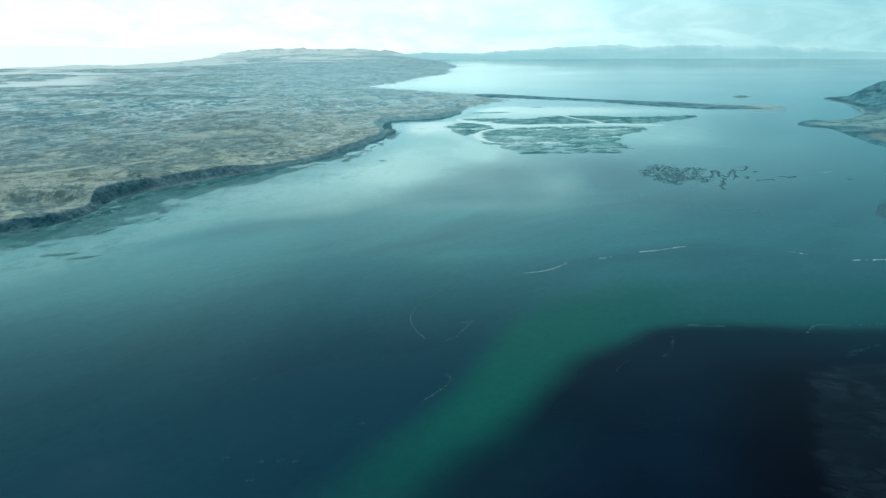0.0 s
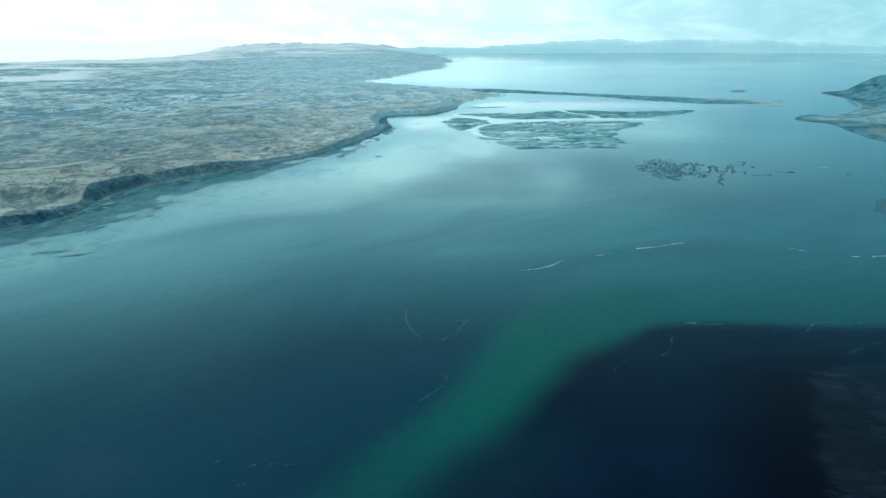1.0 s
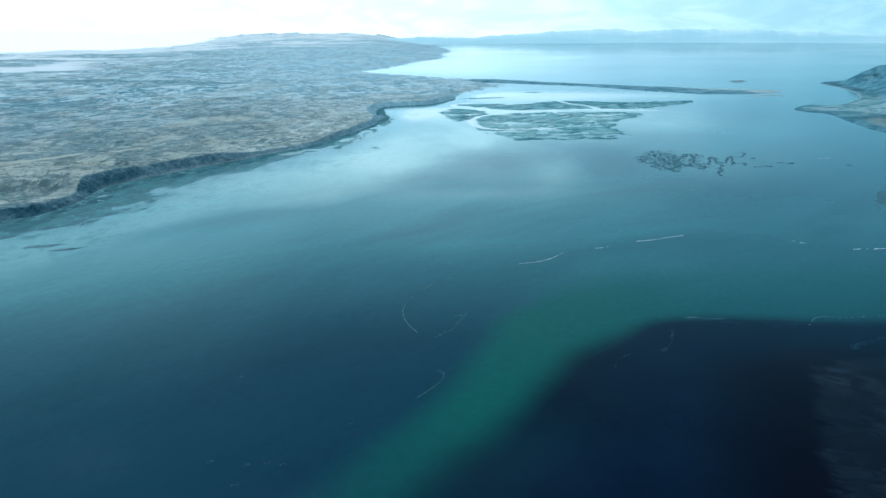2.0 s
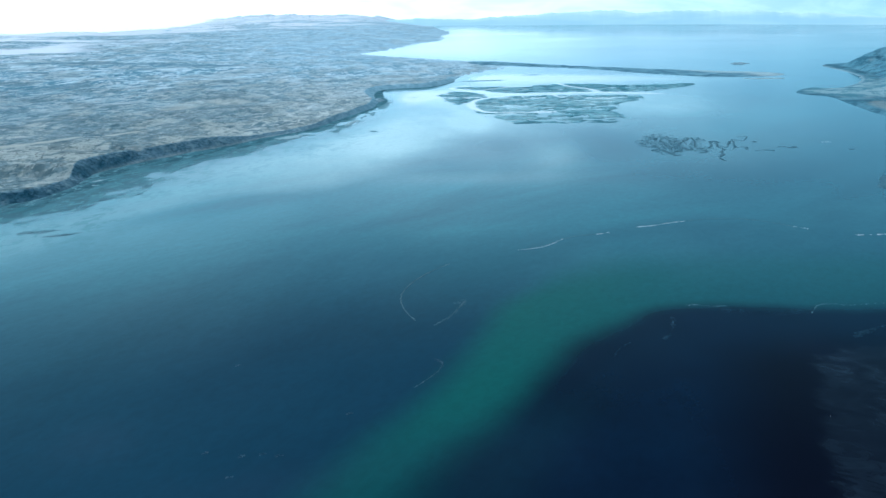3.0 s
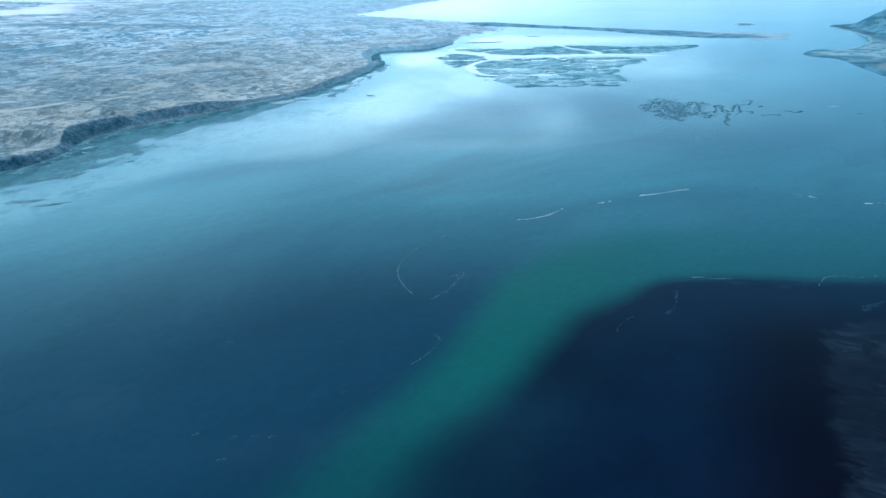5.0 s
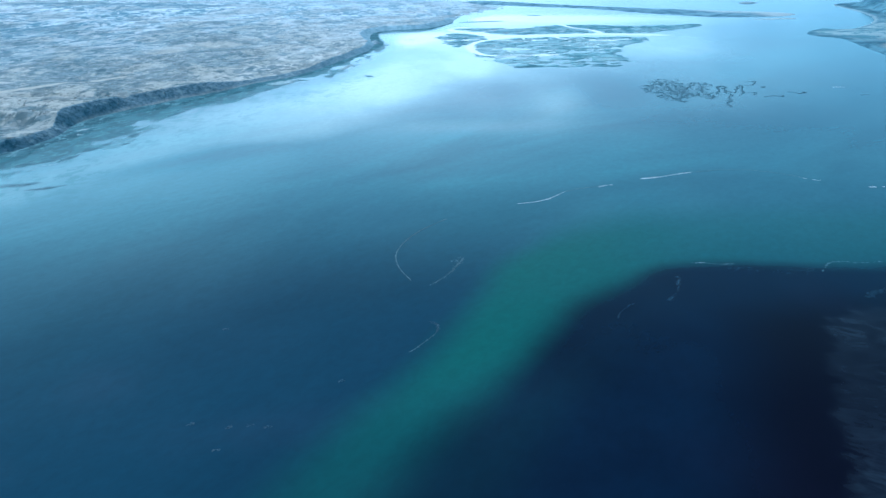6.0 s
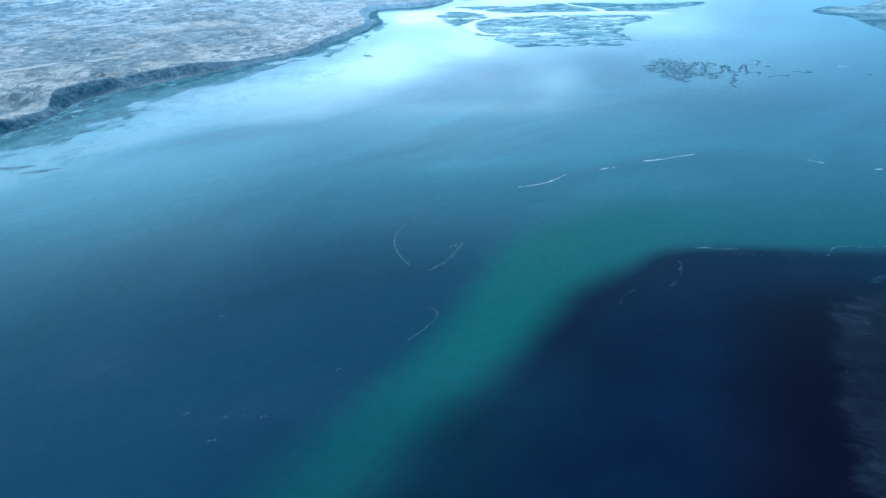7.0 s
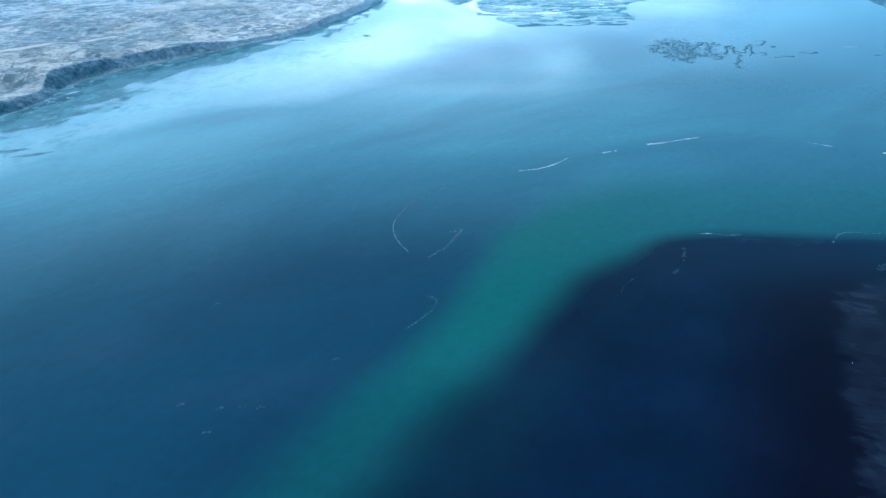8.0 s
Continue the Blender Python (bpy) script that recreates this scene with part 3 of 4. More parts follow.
def build_mainland():
    x, y = polar(-44, 6, 760, 330, 4940, 720)
    z, s, apron = mainland_height(x, y)
    r = np.hypot(x, y)
    az = np.degrees(np.arctan2(x, y))
    streak = fbm(x * 0.35, y, 160, 5, 51, 0.6)
    fresh = fbm(x * 0.5, y, 110, 6, 171, 0.66)
    # streaks of snow, then whitening by range that stands in for skyline haze
    snow_and_haze = 0.95 * smooth(streak, 0.07, 0.15) * smooth(r, 1700, 2100) * smooth(az, -24, -28) + smooth(r + 500 * streak, 2950, 3150) * smooth(az, -15, -22)
    snow_and_haze += 0.9 * smooth(streak, 0.22, 0.34) * smooth(r, 1900, 2900) * smooth(az, -10, -17) + (0.12 + 0.8 * smooth(fresh, 0.0, 0.10)) * smooth(r, 2700, 3500) * smooth(az, 0, -10) + 0.6 * smooth(r, 3500, 4000)
    # amount of painted haze, growing with range
    far_haze = smooth(r, 430, 1400) * 0.97
    t1 = distance(x, y, rounded([(-400, 520), (-326, 539), (-307, 564), (-296, 591), (-285, 620), (-271, 634)], False, 2))
    track = 0.8 * smooth(t1 + 2.5 * fbm(x, y, 20, 3, 61), 6, 1.5)
    sand = smooth(s, 9, 0) * smooth(y, 1150, 1300) * 0.7 + 0.6 * smooth(s, 2.6, 0.8) * smooth(y, 470, 490) * smooth(y, 660, 620)
    wob = 25 * fbm(x, y, 60, 4, 63)
    ravine = np.maximum(smooth(distance(x, y, RAVINE) + wob, 46, 6), 0.7 * smooth(distance(x, y, HOLLOW) + wob, 45, 10))
    track = np.maximum(track, 0.5 * smooth(distance(x, y, PASTURE) + wob, 22, 6))
    # extra painted haze on the far land towards the bay
    blue_haze = smooth(r, 850, 1800) * smooth(az, -26, -8) + 0.12 * smooth(r, 500, 800) * smooth(az, -18, -8)
    bluff = smooth(s, apron + 2.5, apron - 1.5) * smooth(y, 1150, 1060)
    edge = 1.1 * smooth(s, 130, 20) + 1.9 * smooth(az, -24, -8) - 0.6
    fields = dict(snow_and_haze=np.clip(snow_and_haze, 0, 1), far_haze=far_haze, track=track, sand=sand, ravine=ravine, edge=edge, bluff=bluff, blue_haze=blue_haze)
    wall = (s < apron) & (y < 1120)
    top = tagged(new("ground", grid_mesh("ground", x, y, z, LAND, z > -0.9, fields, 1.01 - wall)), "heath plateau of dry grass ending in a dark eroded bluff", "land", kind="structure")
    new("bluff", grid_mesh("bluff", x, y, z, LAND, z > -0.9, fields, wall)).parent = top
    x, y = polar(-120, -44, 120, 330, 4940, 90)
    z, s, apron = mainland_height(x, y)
    me = grid_mesh("ground", x, y, z, LAND, z > -0.9, dict(far_haze=smooth(np.hypot(x, y), 420, 1350) * 0.95, snow_and_haze=smooth(np.hypot(x, y), 2200, 3000)))
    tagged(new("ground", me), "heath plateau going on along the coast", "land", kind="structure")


build_mainland()


def build_tidal_flat():
    """Weedy mud and rock left bare between the bluff and the water."""
    x, y = polar(-36, 2, 900, 330, 1050, 420)
    out = -inside(x, y, MAINLAND)
    width = 14 + 8 * fbm(x, y, 60, 3, 119) - 6 * smooth(y, 560, 680) - 3 * smooth(y, 860, 980)
    f = smooth(out, -4, 4) * (1 - out / width) + 0.95 * fbm(x * 0.8 + y * 0.6, (y * 0.8 - x * 0.6) * 1.8, 13, 7, 121, 0.72)
    pool = fbm(x, y, 11, 4, 127, 0.6) * smooth(out, 8, 22)
    z = 0.5 * np.clip(f, -0.4, 0.7) - 0.35 * smooth(pool, 0.22, 0.4)
    z = np.where((out < -12) | (out > width * 2.4), -0.3, z)
    me = grid_mesh("tidal_flat", x, y, z, FLAT, z > 0.01)
    tagged(new("tidal_flat", me), "dark weedy tidal flat below the bluff", "tidal flat", kind="structure")


build_tidal_flat()


# ---- spit, marsh, cape ----
def build_spit():
    x, y = polar(-2, 32, 560, 1040, 1500, 150)
    s = inside(x, y, SPIT) + 5 * fbm(x, y, 40, 4, 71)
    z = np.where(s < -1, -1, 1.6 * smooth(s, -1, 14) + 1.2 * fbm(x, y, 25, 3, 73) * smooth(s, 4, 20))
    sand = np.clip(smooth(s, 9, 3) * smooth(x, 180, 320) * smooth(y + 0.55 * x, 1385, 1400) + smooth(x + 0.9 * (y - 1110) + 25 * fbm(x, y, 40, 3, 75), 455, 490), 0, 1)
    spit = tagged(new("sand_spit"), "long low spit with dark scrub and pale sand at its tip", "spit")
    new("scrub_ridge", grid_mesh("scrub_ridge", x, y, z, SCRUB, z > -0.9, dict(sand=sand), 1.01 - (sand >= 0.5))).parent = spit
    new("sand_beach", grid_mesh("sand_beach", x, y, z, SCRUB, z > -0.9, dict(sand=sand), sand >= 0.5)).parent = spit


build_spit()


def build_marsh(outline, label, seed, lacy, mud):
    """A flat island of marsh, cut by creeks and pools; mud: the share of pale bare mud."""
    x, y = polar(-2, 25, 640, 645, 1080, 380)
    s = inside(x, y, outline) + 5 * fbm(x * 0.8, y, 22, 5, seed, 0.62) + 7 * fbm(x * 0.8, y, 10, 3, seed + 11, 0.6) - 1.5
    creek = np.full(x.shape, 1e9)
    for line, w in CREEKS:
        creek = np.minimum(creek, distance(x, y, line) - w * 0.5)
    creek = creek + 1.0 * fbm(x, y, 12, 3, seed + 2)
    pools = np.maximum(fbm(x * 0.4, y, 10, 4, seed + 3, 0.55), fbm(x * 0.4, y, 5.5, 3, seed + 13, 0.55)) * lacy - 0.04 * (1 - smooth(s, 4, 30)) + 0.16 * smooth(y, 770, 685)
    z = 0.55 * smooth(s, 0, 8) * smooth(creek, 0, 3) - 0.9 * smooth(pools, 0.15, 0.24) + 0.2 * fbm(x, y, 10, 3, seed + 5)
    z = np.where((s < 0) | (creek < 0), -0.6, z)
    bare = mud + 0.6 * fbm(x * 0.7, y, 45, 4, seed + 8, 0.6) - 0.3 * smooth(s, 22, 4)
    me = grid_mesh("salt_marsh", x, y, z, MARSH, z > 0.0, dict(mud=bare))
    tagged(new("salt_marsh", me), label, "marsh", "marsh islands")


build_marsh(MARSH_NORTH, "low dark marsh island beside a winding tidal creek", 81, 0.75, 0.1)
build_marsh(MARSH_WEST, "small green-brown marsh island inside a creek bend", 85, 0.9, 0.3)
build_marsh(MARSH_SOUTH, "mottled marsh island with pale mud and tidal creeks", 91, 0.95, 0.56)


def build_cape():
    x, y = polar(22, 60, 520, 560, 2600, 330)
    sd = inside(x, y, CAPE)
    s = sd + 5 * fbm(x, y, 30, 5, 101, 0.6)
    low = smooth(x - (560 + 0.12 * (y - 700)), 0, 60)
    z = 1.5 * smooth(s, -1, 10) + low * (0.46 * np.maximum(s - 24, 0)) + 12 * fbm(x, y, 50, 7, 103, 0.68) * smooth(s, 20, 80) - 5 * np.abs(fbm(x, y, 110, 5, 107, 0.6)) * smooth(s, 40, 120)
    z = np.minimum(z, 105 + 12 * fbm(x, y, 200, 3, 105))
    z = np.where(s < -1, -1, np.maximum(z, 0.25 * smooth(s, -1, 4)))
    bay = smooth(y, 925, 960) * smooth(y, 1275, 1225) * smooth(y - 0.55 * (x - 553), 930, 950)
    sand = 0.45 * smooth(s, 6, 2) * np.maximum(bay, smooth(x, 505, 520) * smooth(y - 0.65 * (x - 512), 890, 905) * smooth(x, 640, 600))
    straw = np.clip(1.3 * blob(x, y, 478, 749, 22, 40, -30) + 1.2 * fbm(x, y, 22, 6, 109, 0.65) - 0.4, 0, 0.5) * smooth(s, 12, 22)
    fields = dict(sand=np.clip(sand, 0, 1), straw=straw, foreland=smooth(s, 3, 12) * (1 - low) * smooth(y, 790, 850))
    cape = tagged(new("headland"), "dark heath headland with a pale curved beach", "headland")
    new("hillside", grid_mesh("hillside", x, y, z, HILL, z > -0.9, fields, 1.01 - (sand >= 0.25))).parent = cape
    new("beach", grid_mesh("beach", x, y, z, HILL, z > -0.9, fields, sand >= 0.25)).parent = cape


build_cape()


# ---- far mountains under the cloud ----
def build_mountains():
    az = np.linspace(70, -70, 1400)
    a, row = np.meshgrid(np.radians(az), np.linspace(0, 1, 24))
    deg = np.degrees(a)
    puffs = 14 * np.abs(fbm(deg, 0 * a, 1.1, 7, 115, 0.62))
    crest = (52 + 34 * fbm(deg, 0 * a, 6, 4, 111, 0.5) + puffs) * (0.55 + 0.45 * smooth(deg, 3, 7)) * (0.62 + 0.38 * smooth(deg, 32, 24))
    z = -4 + row * crest
    r = 3720 + 200 * row
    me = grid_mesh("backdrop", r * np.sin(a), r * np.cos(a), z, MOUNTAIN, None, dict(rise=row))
    tagged(new("backdrop", me), "mountains under low cloud far across the water, glowing pale blue for haze", "mountains", kind="structure")


build_mountains()


def build_cloud_bank():
    """Low cloud lying on the far end of the plateau, self-lit to merge with the sky."""
    az = np.linspace(-8, -75, 420)
    a, row = np.meshgrid(np.radians(az), np.linspace(0, 1, 40))
    deg = np.degrees(a)
    back = smooth(deg, -26, -8) * 950 + 330 * fbm(deg, 0 * deg, 3.5, 7, 141, 0.6)
    top = 100 * smooth(deg, -7, -30) + 14 * smooth(deg, -26, -20) * fbm(deg, 0 * deg, 0.9, 6, 147, 0.62)
    r = 3420 + back + 600 * row
    z = -6 + np.sin(row * math.pi * 0.5) * top + 2.5 * fbm(deg * 3, row * 2, 2.0, 4, 145) * row
    me = grid_mesh("backdrop", r * np.sin(a), r * np.cos(a), z, CLOUD)
    tagged(new("backdrop", me), "low cloud lying on the far plateau, white by its own glow", "cloud", kind="structure")


build_cloud_bank()


# ---- seaweed, foam, ledges and rocks on the water ----
def patch_grid(cx, cy, rx, ry, step):
    xs, ys = np.arange(cx + rx, cx - rx, -step), np.arange(cy - ry, cy + ry, step)
    return np.meshgrid(xs, ys)


def seaweed(lines, half, seed, label, lace=0.0):
    """Floating weed along winding lines: a ragged mat a hand high."""
    lines = [rounded(p, False, 2) for p in lines]
    pts = np.vstack(lines)
    lo, hi = pts.min(0) - 12, pts.max(0) + 12
    x, y = patch_grid((lo[0] + hi[0]) / 2, (lo[1] + hi[1]) / 2, (hi[0] - lo[0]) / 2, (hi[1] - lo[1]) / 2, 0.36)
    wx, wy = x + 2.5 * fbm(x, y, 9, 3, seed), y + 5 * fbm(x, y, 11, 3, seed + 1)
    d = np.full(x.shape, 1e9)
    for p in lines:
        d = np.minimum(d, distance(wx, wy, p))
    f = half - d + 3.6 * half * fbm(x, y, 2.6, 5, seed + 2, 0.68)
    if lace:
        fleck = 3.6 * fbm(x, y, 1.7, 5, seed + 7, 0.75) - 0.95
        f = np.maximum(f, np.minimum(fleck, (lace - d) * 0.35 + 2 * fbm(x, y, 8, 4, seed + 9)))
    z = 0.12 + 0.22 * np.clip(f, -1.5, 2) + 0.1 * fbm(x, y, 1.6, 2, seed + 4)
    me = grid_mesh("seaweed_mat", x, y, np.maximum(z, -0.08), KELP, z > 0.02)
    tagged(new("seaweed_mat", me), label, "seaweed", "seaweed mats")


LACY = "lacy dark brown seaweed mat floating on calm water"
CURL = "thick curling strand of dark seaweed on the water"
seaweed([[(173, 567), (188, 593), (200, 598), (192, 560), (191, 545)], [(175, 556), (178, 542), (179, 519), (188, 541)], [(188, 583), (186, 562), (185, 541)]], 0.22, 201, LACY, 7.0)
seaweed([[(191, 545), (209, 579), (220, 589), (212, 559), (201, 539)], [(201, 539), (207, 540), (215, 549), (206, 529)]], 0.3, 211, LACY, 4.5)
seaweed([[(220, 551), (232, 574), (233, 569), (227, 554), (226, 536), (216, 518), (211, 500)]], 0.5, 221, CURL)
seaweed([[(229, 556), (230, 543), (248, 578), (242, 552), (232, 538)], [(238, 544), (249, 547), (245, 537)]], 0.4, 231, CURL)
seaweed([[(259, 588), (268, 590), (259, 572), (254, 572), (248, 578)]], 0.35, 241, CURL)
for k, (p, q) in enumerate([((262, 566), (264, 567)), ((249, 535), (253, 532)), ((258, 537), (263, 534)), ((273, 548), (278, 546)), ((280, 541), (286, 542)), ((322, 533), (325, 534))]):
    seaweed([[p, ((p[0] + q[0]) / 2 + 0.6, (p[1] + q[1]) / 2), q]], 0.65, 251 + 10 * k, "small loose tuft of dark floating seaweed")


def foam(line, width, fill, material, label, seed, size=0.7, gap=1.0):
    """A drifting line of foam: many small low flakes of froth."""
    rng = random.Random(seed)
    p = rounded(line, False, 3)
    verts, faces = [], []
    length = 0.0
    for a, b in zip(p[:-1], p[1:]):
        a, b = Vector((*a, 0)), Vector((*b, 0))
        step = (b - a).length
        side = Vector((a.y - b.y, b.x - a.x, 0)).normalized()
        for _ in range(max(1, int(step * fill + rng.random()))):
            t = rng.random()
            at = length + t * step
            here = noise.noise((at * 0.16, seed * 3.1, 0)) * 0.9 * gap + 0.95 - 0.4 * gap
            if rng.random() > here:
                continue
            c = a.lerp(b, t) + side * rng.gauss(0, 0.6 * width * (0.4 + 0.5 * here))
            s = size * rng.uniform(0.2, 0.75)
            along = (b - a).normalized()
            base = len(verts)
            verts.append((c.x, c.y, 0.07 + 0.05 * s))
            for k in range(7):
                ang = k * math.tau / 7
                q = c + along * (math.cos(ang) * s * rng.uniform(0.9, 1.9)) + side * (math.sin(ang) * s * rng.uniform(0.5, 1.0))
                verts.append((q.x, q.y, 0.012))
            faces += [(base, base + 1 + k, base + 1 + (k + 1) % 7) for k in range(7)]
        length += step
    me = bpy.data.meshes.new("foam_line")
    me.from_pydata(verts, [], faces)
    me.materials.append(material)
    tagged(new("foam_line", me), label, "foam", "foam lines", "stuff")


CREST = "bright white foam line along a tidal front"
TRAIL = "faint thin trail of foam on dark water"
foam([(104.3, 346.9), (111.1, 348.1), (117.9, 350.3), (125.7, 354), (132.5, 355.7)], 0.32, 5, FOAM, CREST, 1, 0.55, 0.75)
foam([(104.5, 347), (109, 347.6), (114, 349)], 0.35, 6, FOAM, CREST, 36, 0.6, 0.5)
foam([(126, 354), (132.5, 355.7)], 0.3, 5, FOAM, CREST, 37, 0.55, 0.5)
foam([(39.5, 314.6), (47.4, 316.3), (55.3, 321), (63.2, 329.6)], 0.25, 4.5, FOAM, CREST, 2, 0.45, 0.8)
foam([(40, 314.7), (47, 316), (55, 320.6)], 0.22, 3, FOAM, CREST, 38, 0.42, 0.6)
foam([(63.2, 329.6), (71, 334.3), (80.8, 335.9)], 0.3, 4, WISP, TRAIL, 3, 0.5, 0.4)
foam([(80.8, 335.9), (86.7, 338.2), (91.6, 339.5)], 0.3, 3, FOAM, CREST, 4, 0.55)
foam([(132.5, 355.7), (154.8, 360.8), (174.1, 354.3), (184.7, 344.2)], 0.35, 5, WISP, TRAIL, 5, 0.42, 0.4)
foam([(184.7, 344.2), (187.6, 341.7), (191.4, 339.1)], 0.35, 3, FOAM, CREST, 6, 0.6)
foam([(208.7, 329.3), (216.3, 329.6), (225.9, 329.7), (238.3, 330.8)], 0.5, 4, FOAM, CREST, 7)
foam([(6.8, 297.8), (-4.2, 286.3), (-11.2, 273.6), (-14.2, 261.8), (-12.3, 249.8), (-7.3, 239.8)], 0.2, 9, WISP, TRAIL, 8, 0.36, 0.3)
foam([(-0.4, 235.7), (4.6, 241.5), (8.6, 248.3), (11.6, 257.2)], 0.9, 12, WISP, TRAIL, 9, 0.3)
foam([(11.6, 258.2), (9.6, 255.2), (7.7, 254.3)], 1.5, 24, WISP, TRAIL, 10, 0.32)
foam([(-6.5, 193.2), (-2.5, 198), (1.5, 203.9)], 0.2, 6, WISP, TRAIL, 11, 0.3, 0.3)
foam([(1.5, 204), (2.6, 208), (-0.4, 211)], 0.6, 10, HAZE, TRAIL, 35, 0.28)
foam([(96.4, 250.1), (101.3, 250), (104.2, 248.4), (111, 248.8)], 0.4, 5, WISP, TRAIL, 13, 0.45)
foam([(97.4, 250.1), (101.3, 250)], 0.25, 5, FOAM, TRAIL, 33, 0.3)
foam([(87.6, 239.5), (85.6, 232.7), (82.6, 225.9), (78.7, 222)], 0.9, 14, HAZE, TRAIL, 14, 0.28)
foam([(66.9, 220.3), (62, 216.5), (59, 210.6)], 0.6, 9, HAZE, TRAIL, 15, 0.25)
foam([(108.1, 245.9), (117.9, 242.7), (126.6, 240.5), (138.3, 243.2)], 2.2, 10, HAZE, TRAIL, 16, 0.25)
foam([(140.2, 241.2), (145.1, 247.9), (150.9, 249.7), (156.7, 247.6), (164.5, 248.4), (180.9, 250)], 0.4, 4, WISP, TRAIL, 17, 0.45)
foam([(145.1, 221.5), (149, 225.3), (152.9, 226.2), (162.5, 230.9)], 1.6, 16, HAZE, TRAIL, 18, 0.3)
foam([(301, 456), (277, 423), (267, 402), (258.1, 383.2)], 0.5, 2.5, WISP, TRAIL, 19, 0.5)
foam([(315, 562), (320, 563), (325, 562)], 0.6, 5, FOAM, TRAIL, 20, 0.7)
for k, (px, py) in enumerate([(-64.1, 208.3), (-60.4, 162.3), (-50.4, 160.7), (-45.1, 161.6), (-40.6, 160.9), (-51.2, 152.6), (-24.5, 179.6)]):
    foam([(px - 0.8, py - 0.2), (px, py + 0.1), (px + 0.8, py + 0.3)], 0.6, 5 + 2 * (k < 2), HAZE, "small soft smudge of froth on open water", 60 + k, 0.3, 0.5)
foam([(110, 173.2), (111, 175.1)], 0.5, 3, FOAM, "scattered specks of foam on open water", 22, 0.1)


def largest(mask):
    """The biggest connected part of a grid of yes and no."""
    todo = {(int(i), int(j)) for i, j in zip(*np.nonzero(mask))}
    best = set()
    while todo:
        pile, group = [todo.pop()], set()
        while pile:
            i, j = pile.pop()
            group.add((i, j))
            for n in ((i + 1, j), (i - 1, j), (i, j + 1), (i, j - 1)):
                if n in todo:
                    todo.remove(n)
                    pile.append(n)
        if len(group) > len(best):
            best = group
    out = np.zeros(mask.shape, bool)
    for i, j in best:
        out[i, j] = True
    return out


def ledge(cx, cy, rx, ry, turn, seed, name, material, label, height, category, group):
    """A low ragged shelf of rock or gravel that breaks the surface."""
    x, y = patch_grid(cx, cy, max(rx, ry) * 1.7, max(rx, ry) * 1.7, max(rx, ry) / 26)
    f = blob(x, y, cx, cy, rx, ry, turn) * 1.6 - 0.75 + 0.9 * fbm(x, y, max(rx, ry) * 0.5, 5, seed, 0.6)
    z = height * np.clip(f, -0.3, 1)
    me = grid_mesh(name, x, y, z, material, largest(z > 0.0))
    tagged(new(name, me), label, category, group)


SHELF = "weed-covered rock ledge awash in shallow water"
for k, (cx, cy, rx, ry, turn) in enumerate([(-206.3, 352.2, 11, 3.2, 15), (-190.9, 346.7, 9, 2.4, 25), (-184, 426, 2.6, 1.6, 40), (-56, 638, 6, 3, -40)]):
    ledge(cx, cy, rx, ry, turn, 301 + 7 * k, "rock_ledge", LEDGE, SHELF, 0.35, "rock", "rock ledges")
ledge(292, 425, 13, 34, -32, 371, "rock_ledge", KELP, "dark weed-covered reef edged with foam", 0.35, "rock", "rock ledges")
for k, (cx, cy, rx, ry, turn) in enumerate([(-226, 462, 6, 2.0, 50), (-223, 449, 2.2, 1.8, 0), (-127, 614, 13, 6, 35), (-82, 686, 3, 22, -15)]):
    ledge(cx, cy, rx, ry, turn, 401 + 7 * k, "gravel_bar", GRAVEL, "pale gravel bar at the foot of the bluff", 0.5, "gravel bar", "gravel bars")
ledge(-68, 849, 9, 15, 0, 435, "rocky_knoll", ROCK, "low dark rocky knoll at the end of the bluff", 2.6, "knoll", "")
ledge(560, 1300, 17, 9, 0, 431, "rock_islet", ROCK, "small dark rock islet in open water", 2.4, "islet", "")
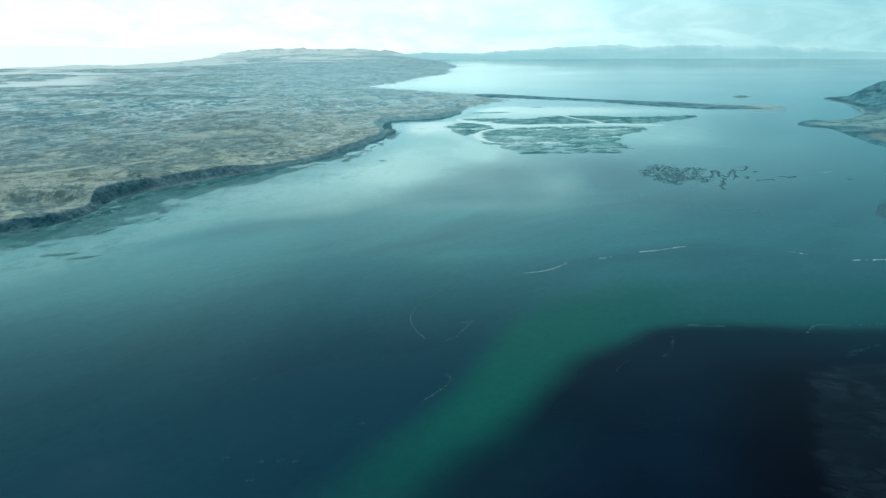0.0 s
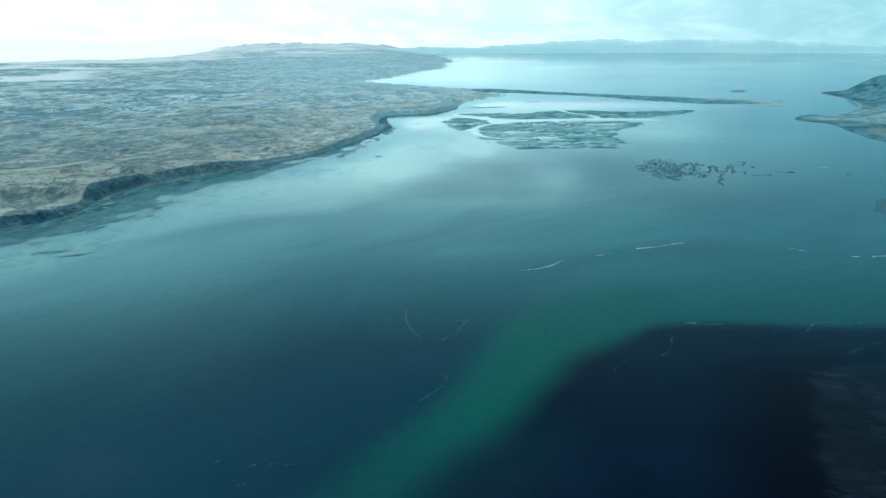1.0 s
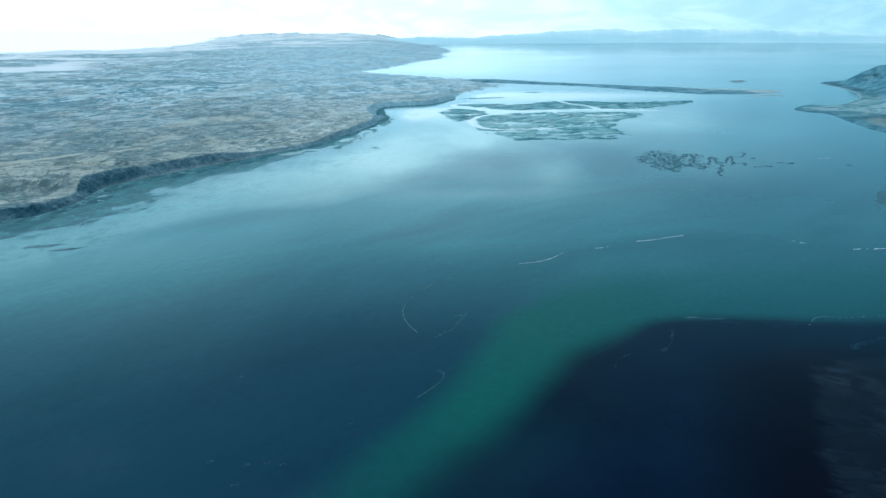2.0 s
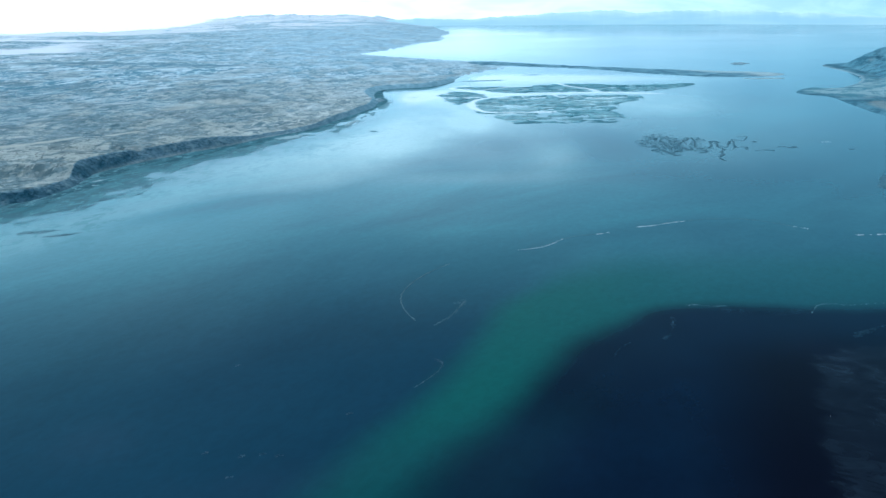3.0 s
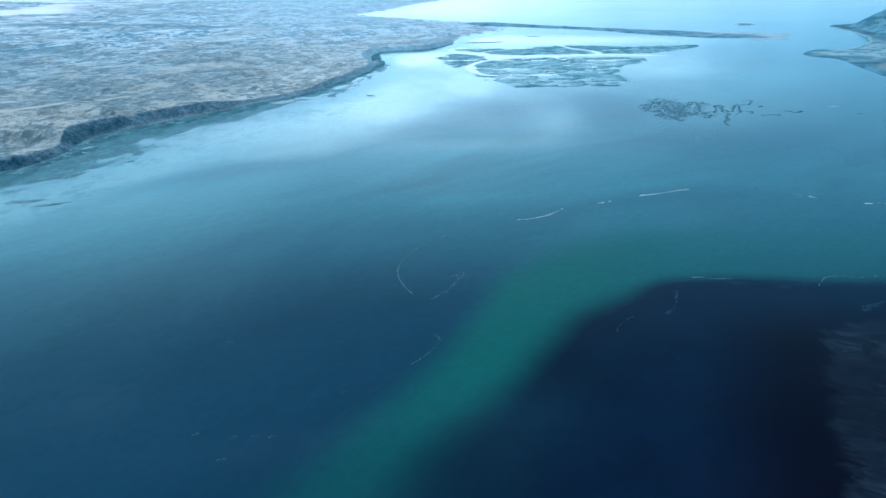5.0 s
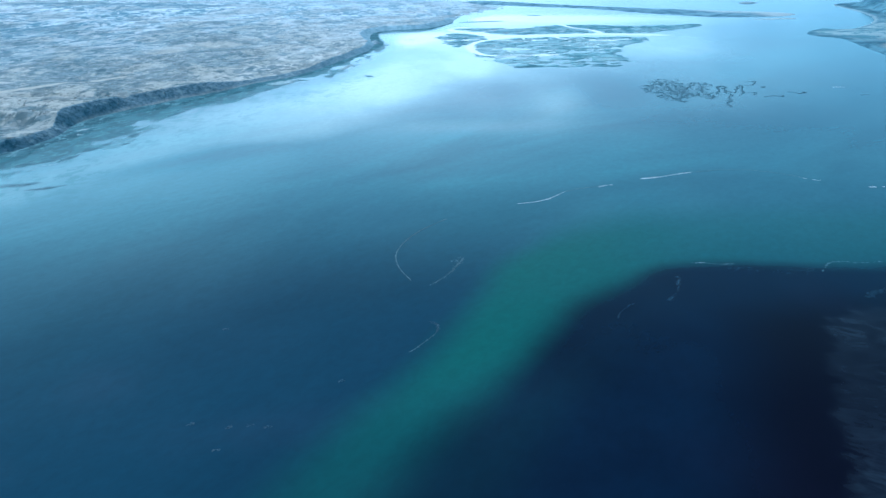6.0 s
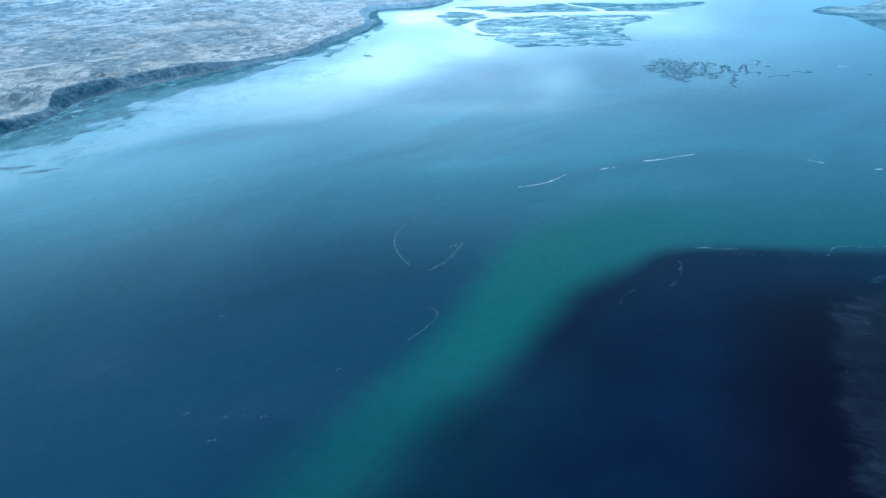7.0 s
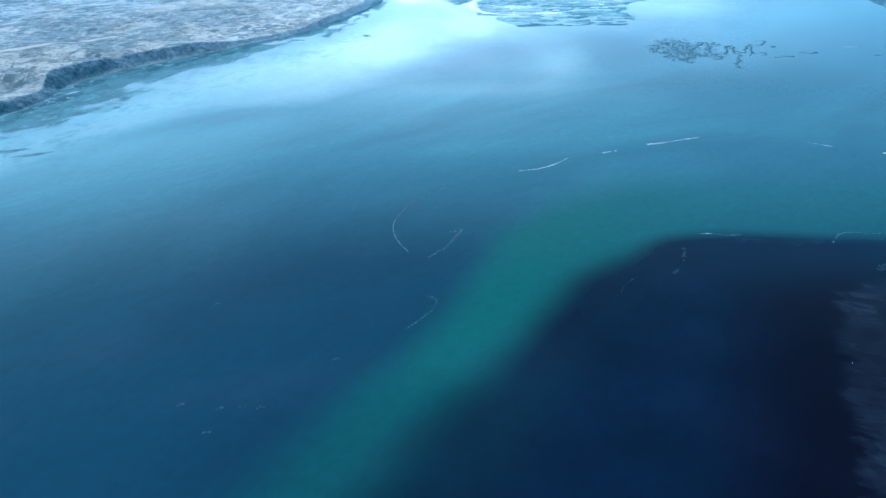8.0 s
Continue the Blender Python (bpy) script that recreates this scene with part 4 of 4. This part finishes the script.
ledge(157, 1138, 16, 6, -10, 441, "mud_bank", LEDGE, "low dark mud bank in the bright lagoon", 0.5, "mud bank", "mud banks")
ledge(70, 1059, 42, 6, 8, 451, "mud_bank", LEDGE, "low dark mud bank in the bright lagoon", 0.4, "mud bank", "mud banks")
ledge(494, 1047, 34, 9, 5, 461, "sand_bar", GRAVEL, "narrow sand bar beside the spit", 0.6, "sand bar", "")
ledge(164, 674, 17, 5, 0, 471, "mud_bank", LEDGE, "low dark mud bank off the marsh", 0.4, "mud bank", "mud banks")
ledge(91, 675, 16, 6, 5, 481, "mud_bank", LEDGE, "low dark mud bank off the marsh", 0.4, "mud bank", "mud banks")


# ---- low shrubs on the plateau ----
def build_shrubs():
    rng = np.random.default_rng(7)
    n = 5000
    r = np.exp(rng.uniform(math.log(380), math.log(1150), n))
    a = np.radians(rng.uniform(-38, 4, n))
    x, y = r * np.sin(a), r * np.cos(a)
    z, s, _ = mainland_height(x, y)
    ok = (s > 6) & (fbm(x, y, 45, 4, 501) > 0.02)
    x, y, z = x[ok], y[ok], z[ok]
    n = len(x)
    size = rng.uniform(0.25, 0.8, n)
    k = np.arange(6) * math.tau / 6
    ring = lambda rad, up: np.stack([x[:, None] + size[:, None] * rad * np.cos(k) * rng.uniform(0.7, 1.4, (n, 6)), y[:, None] + size[:, None] * rad * np.sin(k) * rng.uniform(0.7, 1.4, (n, 6)),
                                     z[:, None] + size[:, None] * up * rng.uniform(0.7, 1.2, (n, 6))], -1)
    top = np.stack([x, y, z + 0.75 * size], -1)[:, None, :]
    co = np.concatenate([ring(1.0, -0.2), ring(0.75, 0.45), top], 1).reshape(-1, 3)
    faces = []
    for b in range(0, 13 * n, 13):
        for i in range(6):
            j = (i + 1) % 6
            faces.append((b + i, b + j, b + 6 + j, b + 6 + i))
            faces.append((b + 6 + i, b + 6 + j, b + 12))
    me = bpy.data.meshes.new("shrubs")
    me.from_pydata(co.tolist(), [], faces)
    me.materials.append(SHRUB)
    tagged(new("shrubs", me), "low dark shrubs scattered over the dry heath", "shrubs", kind="stuff")


build_shrubs()
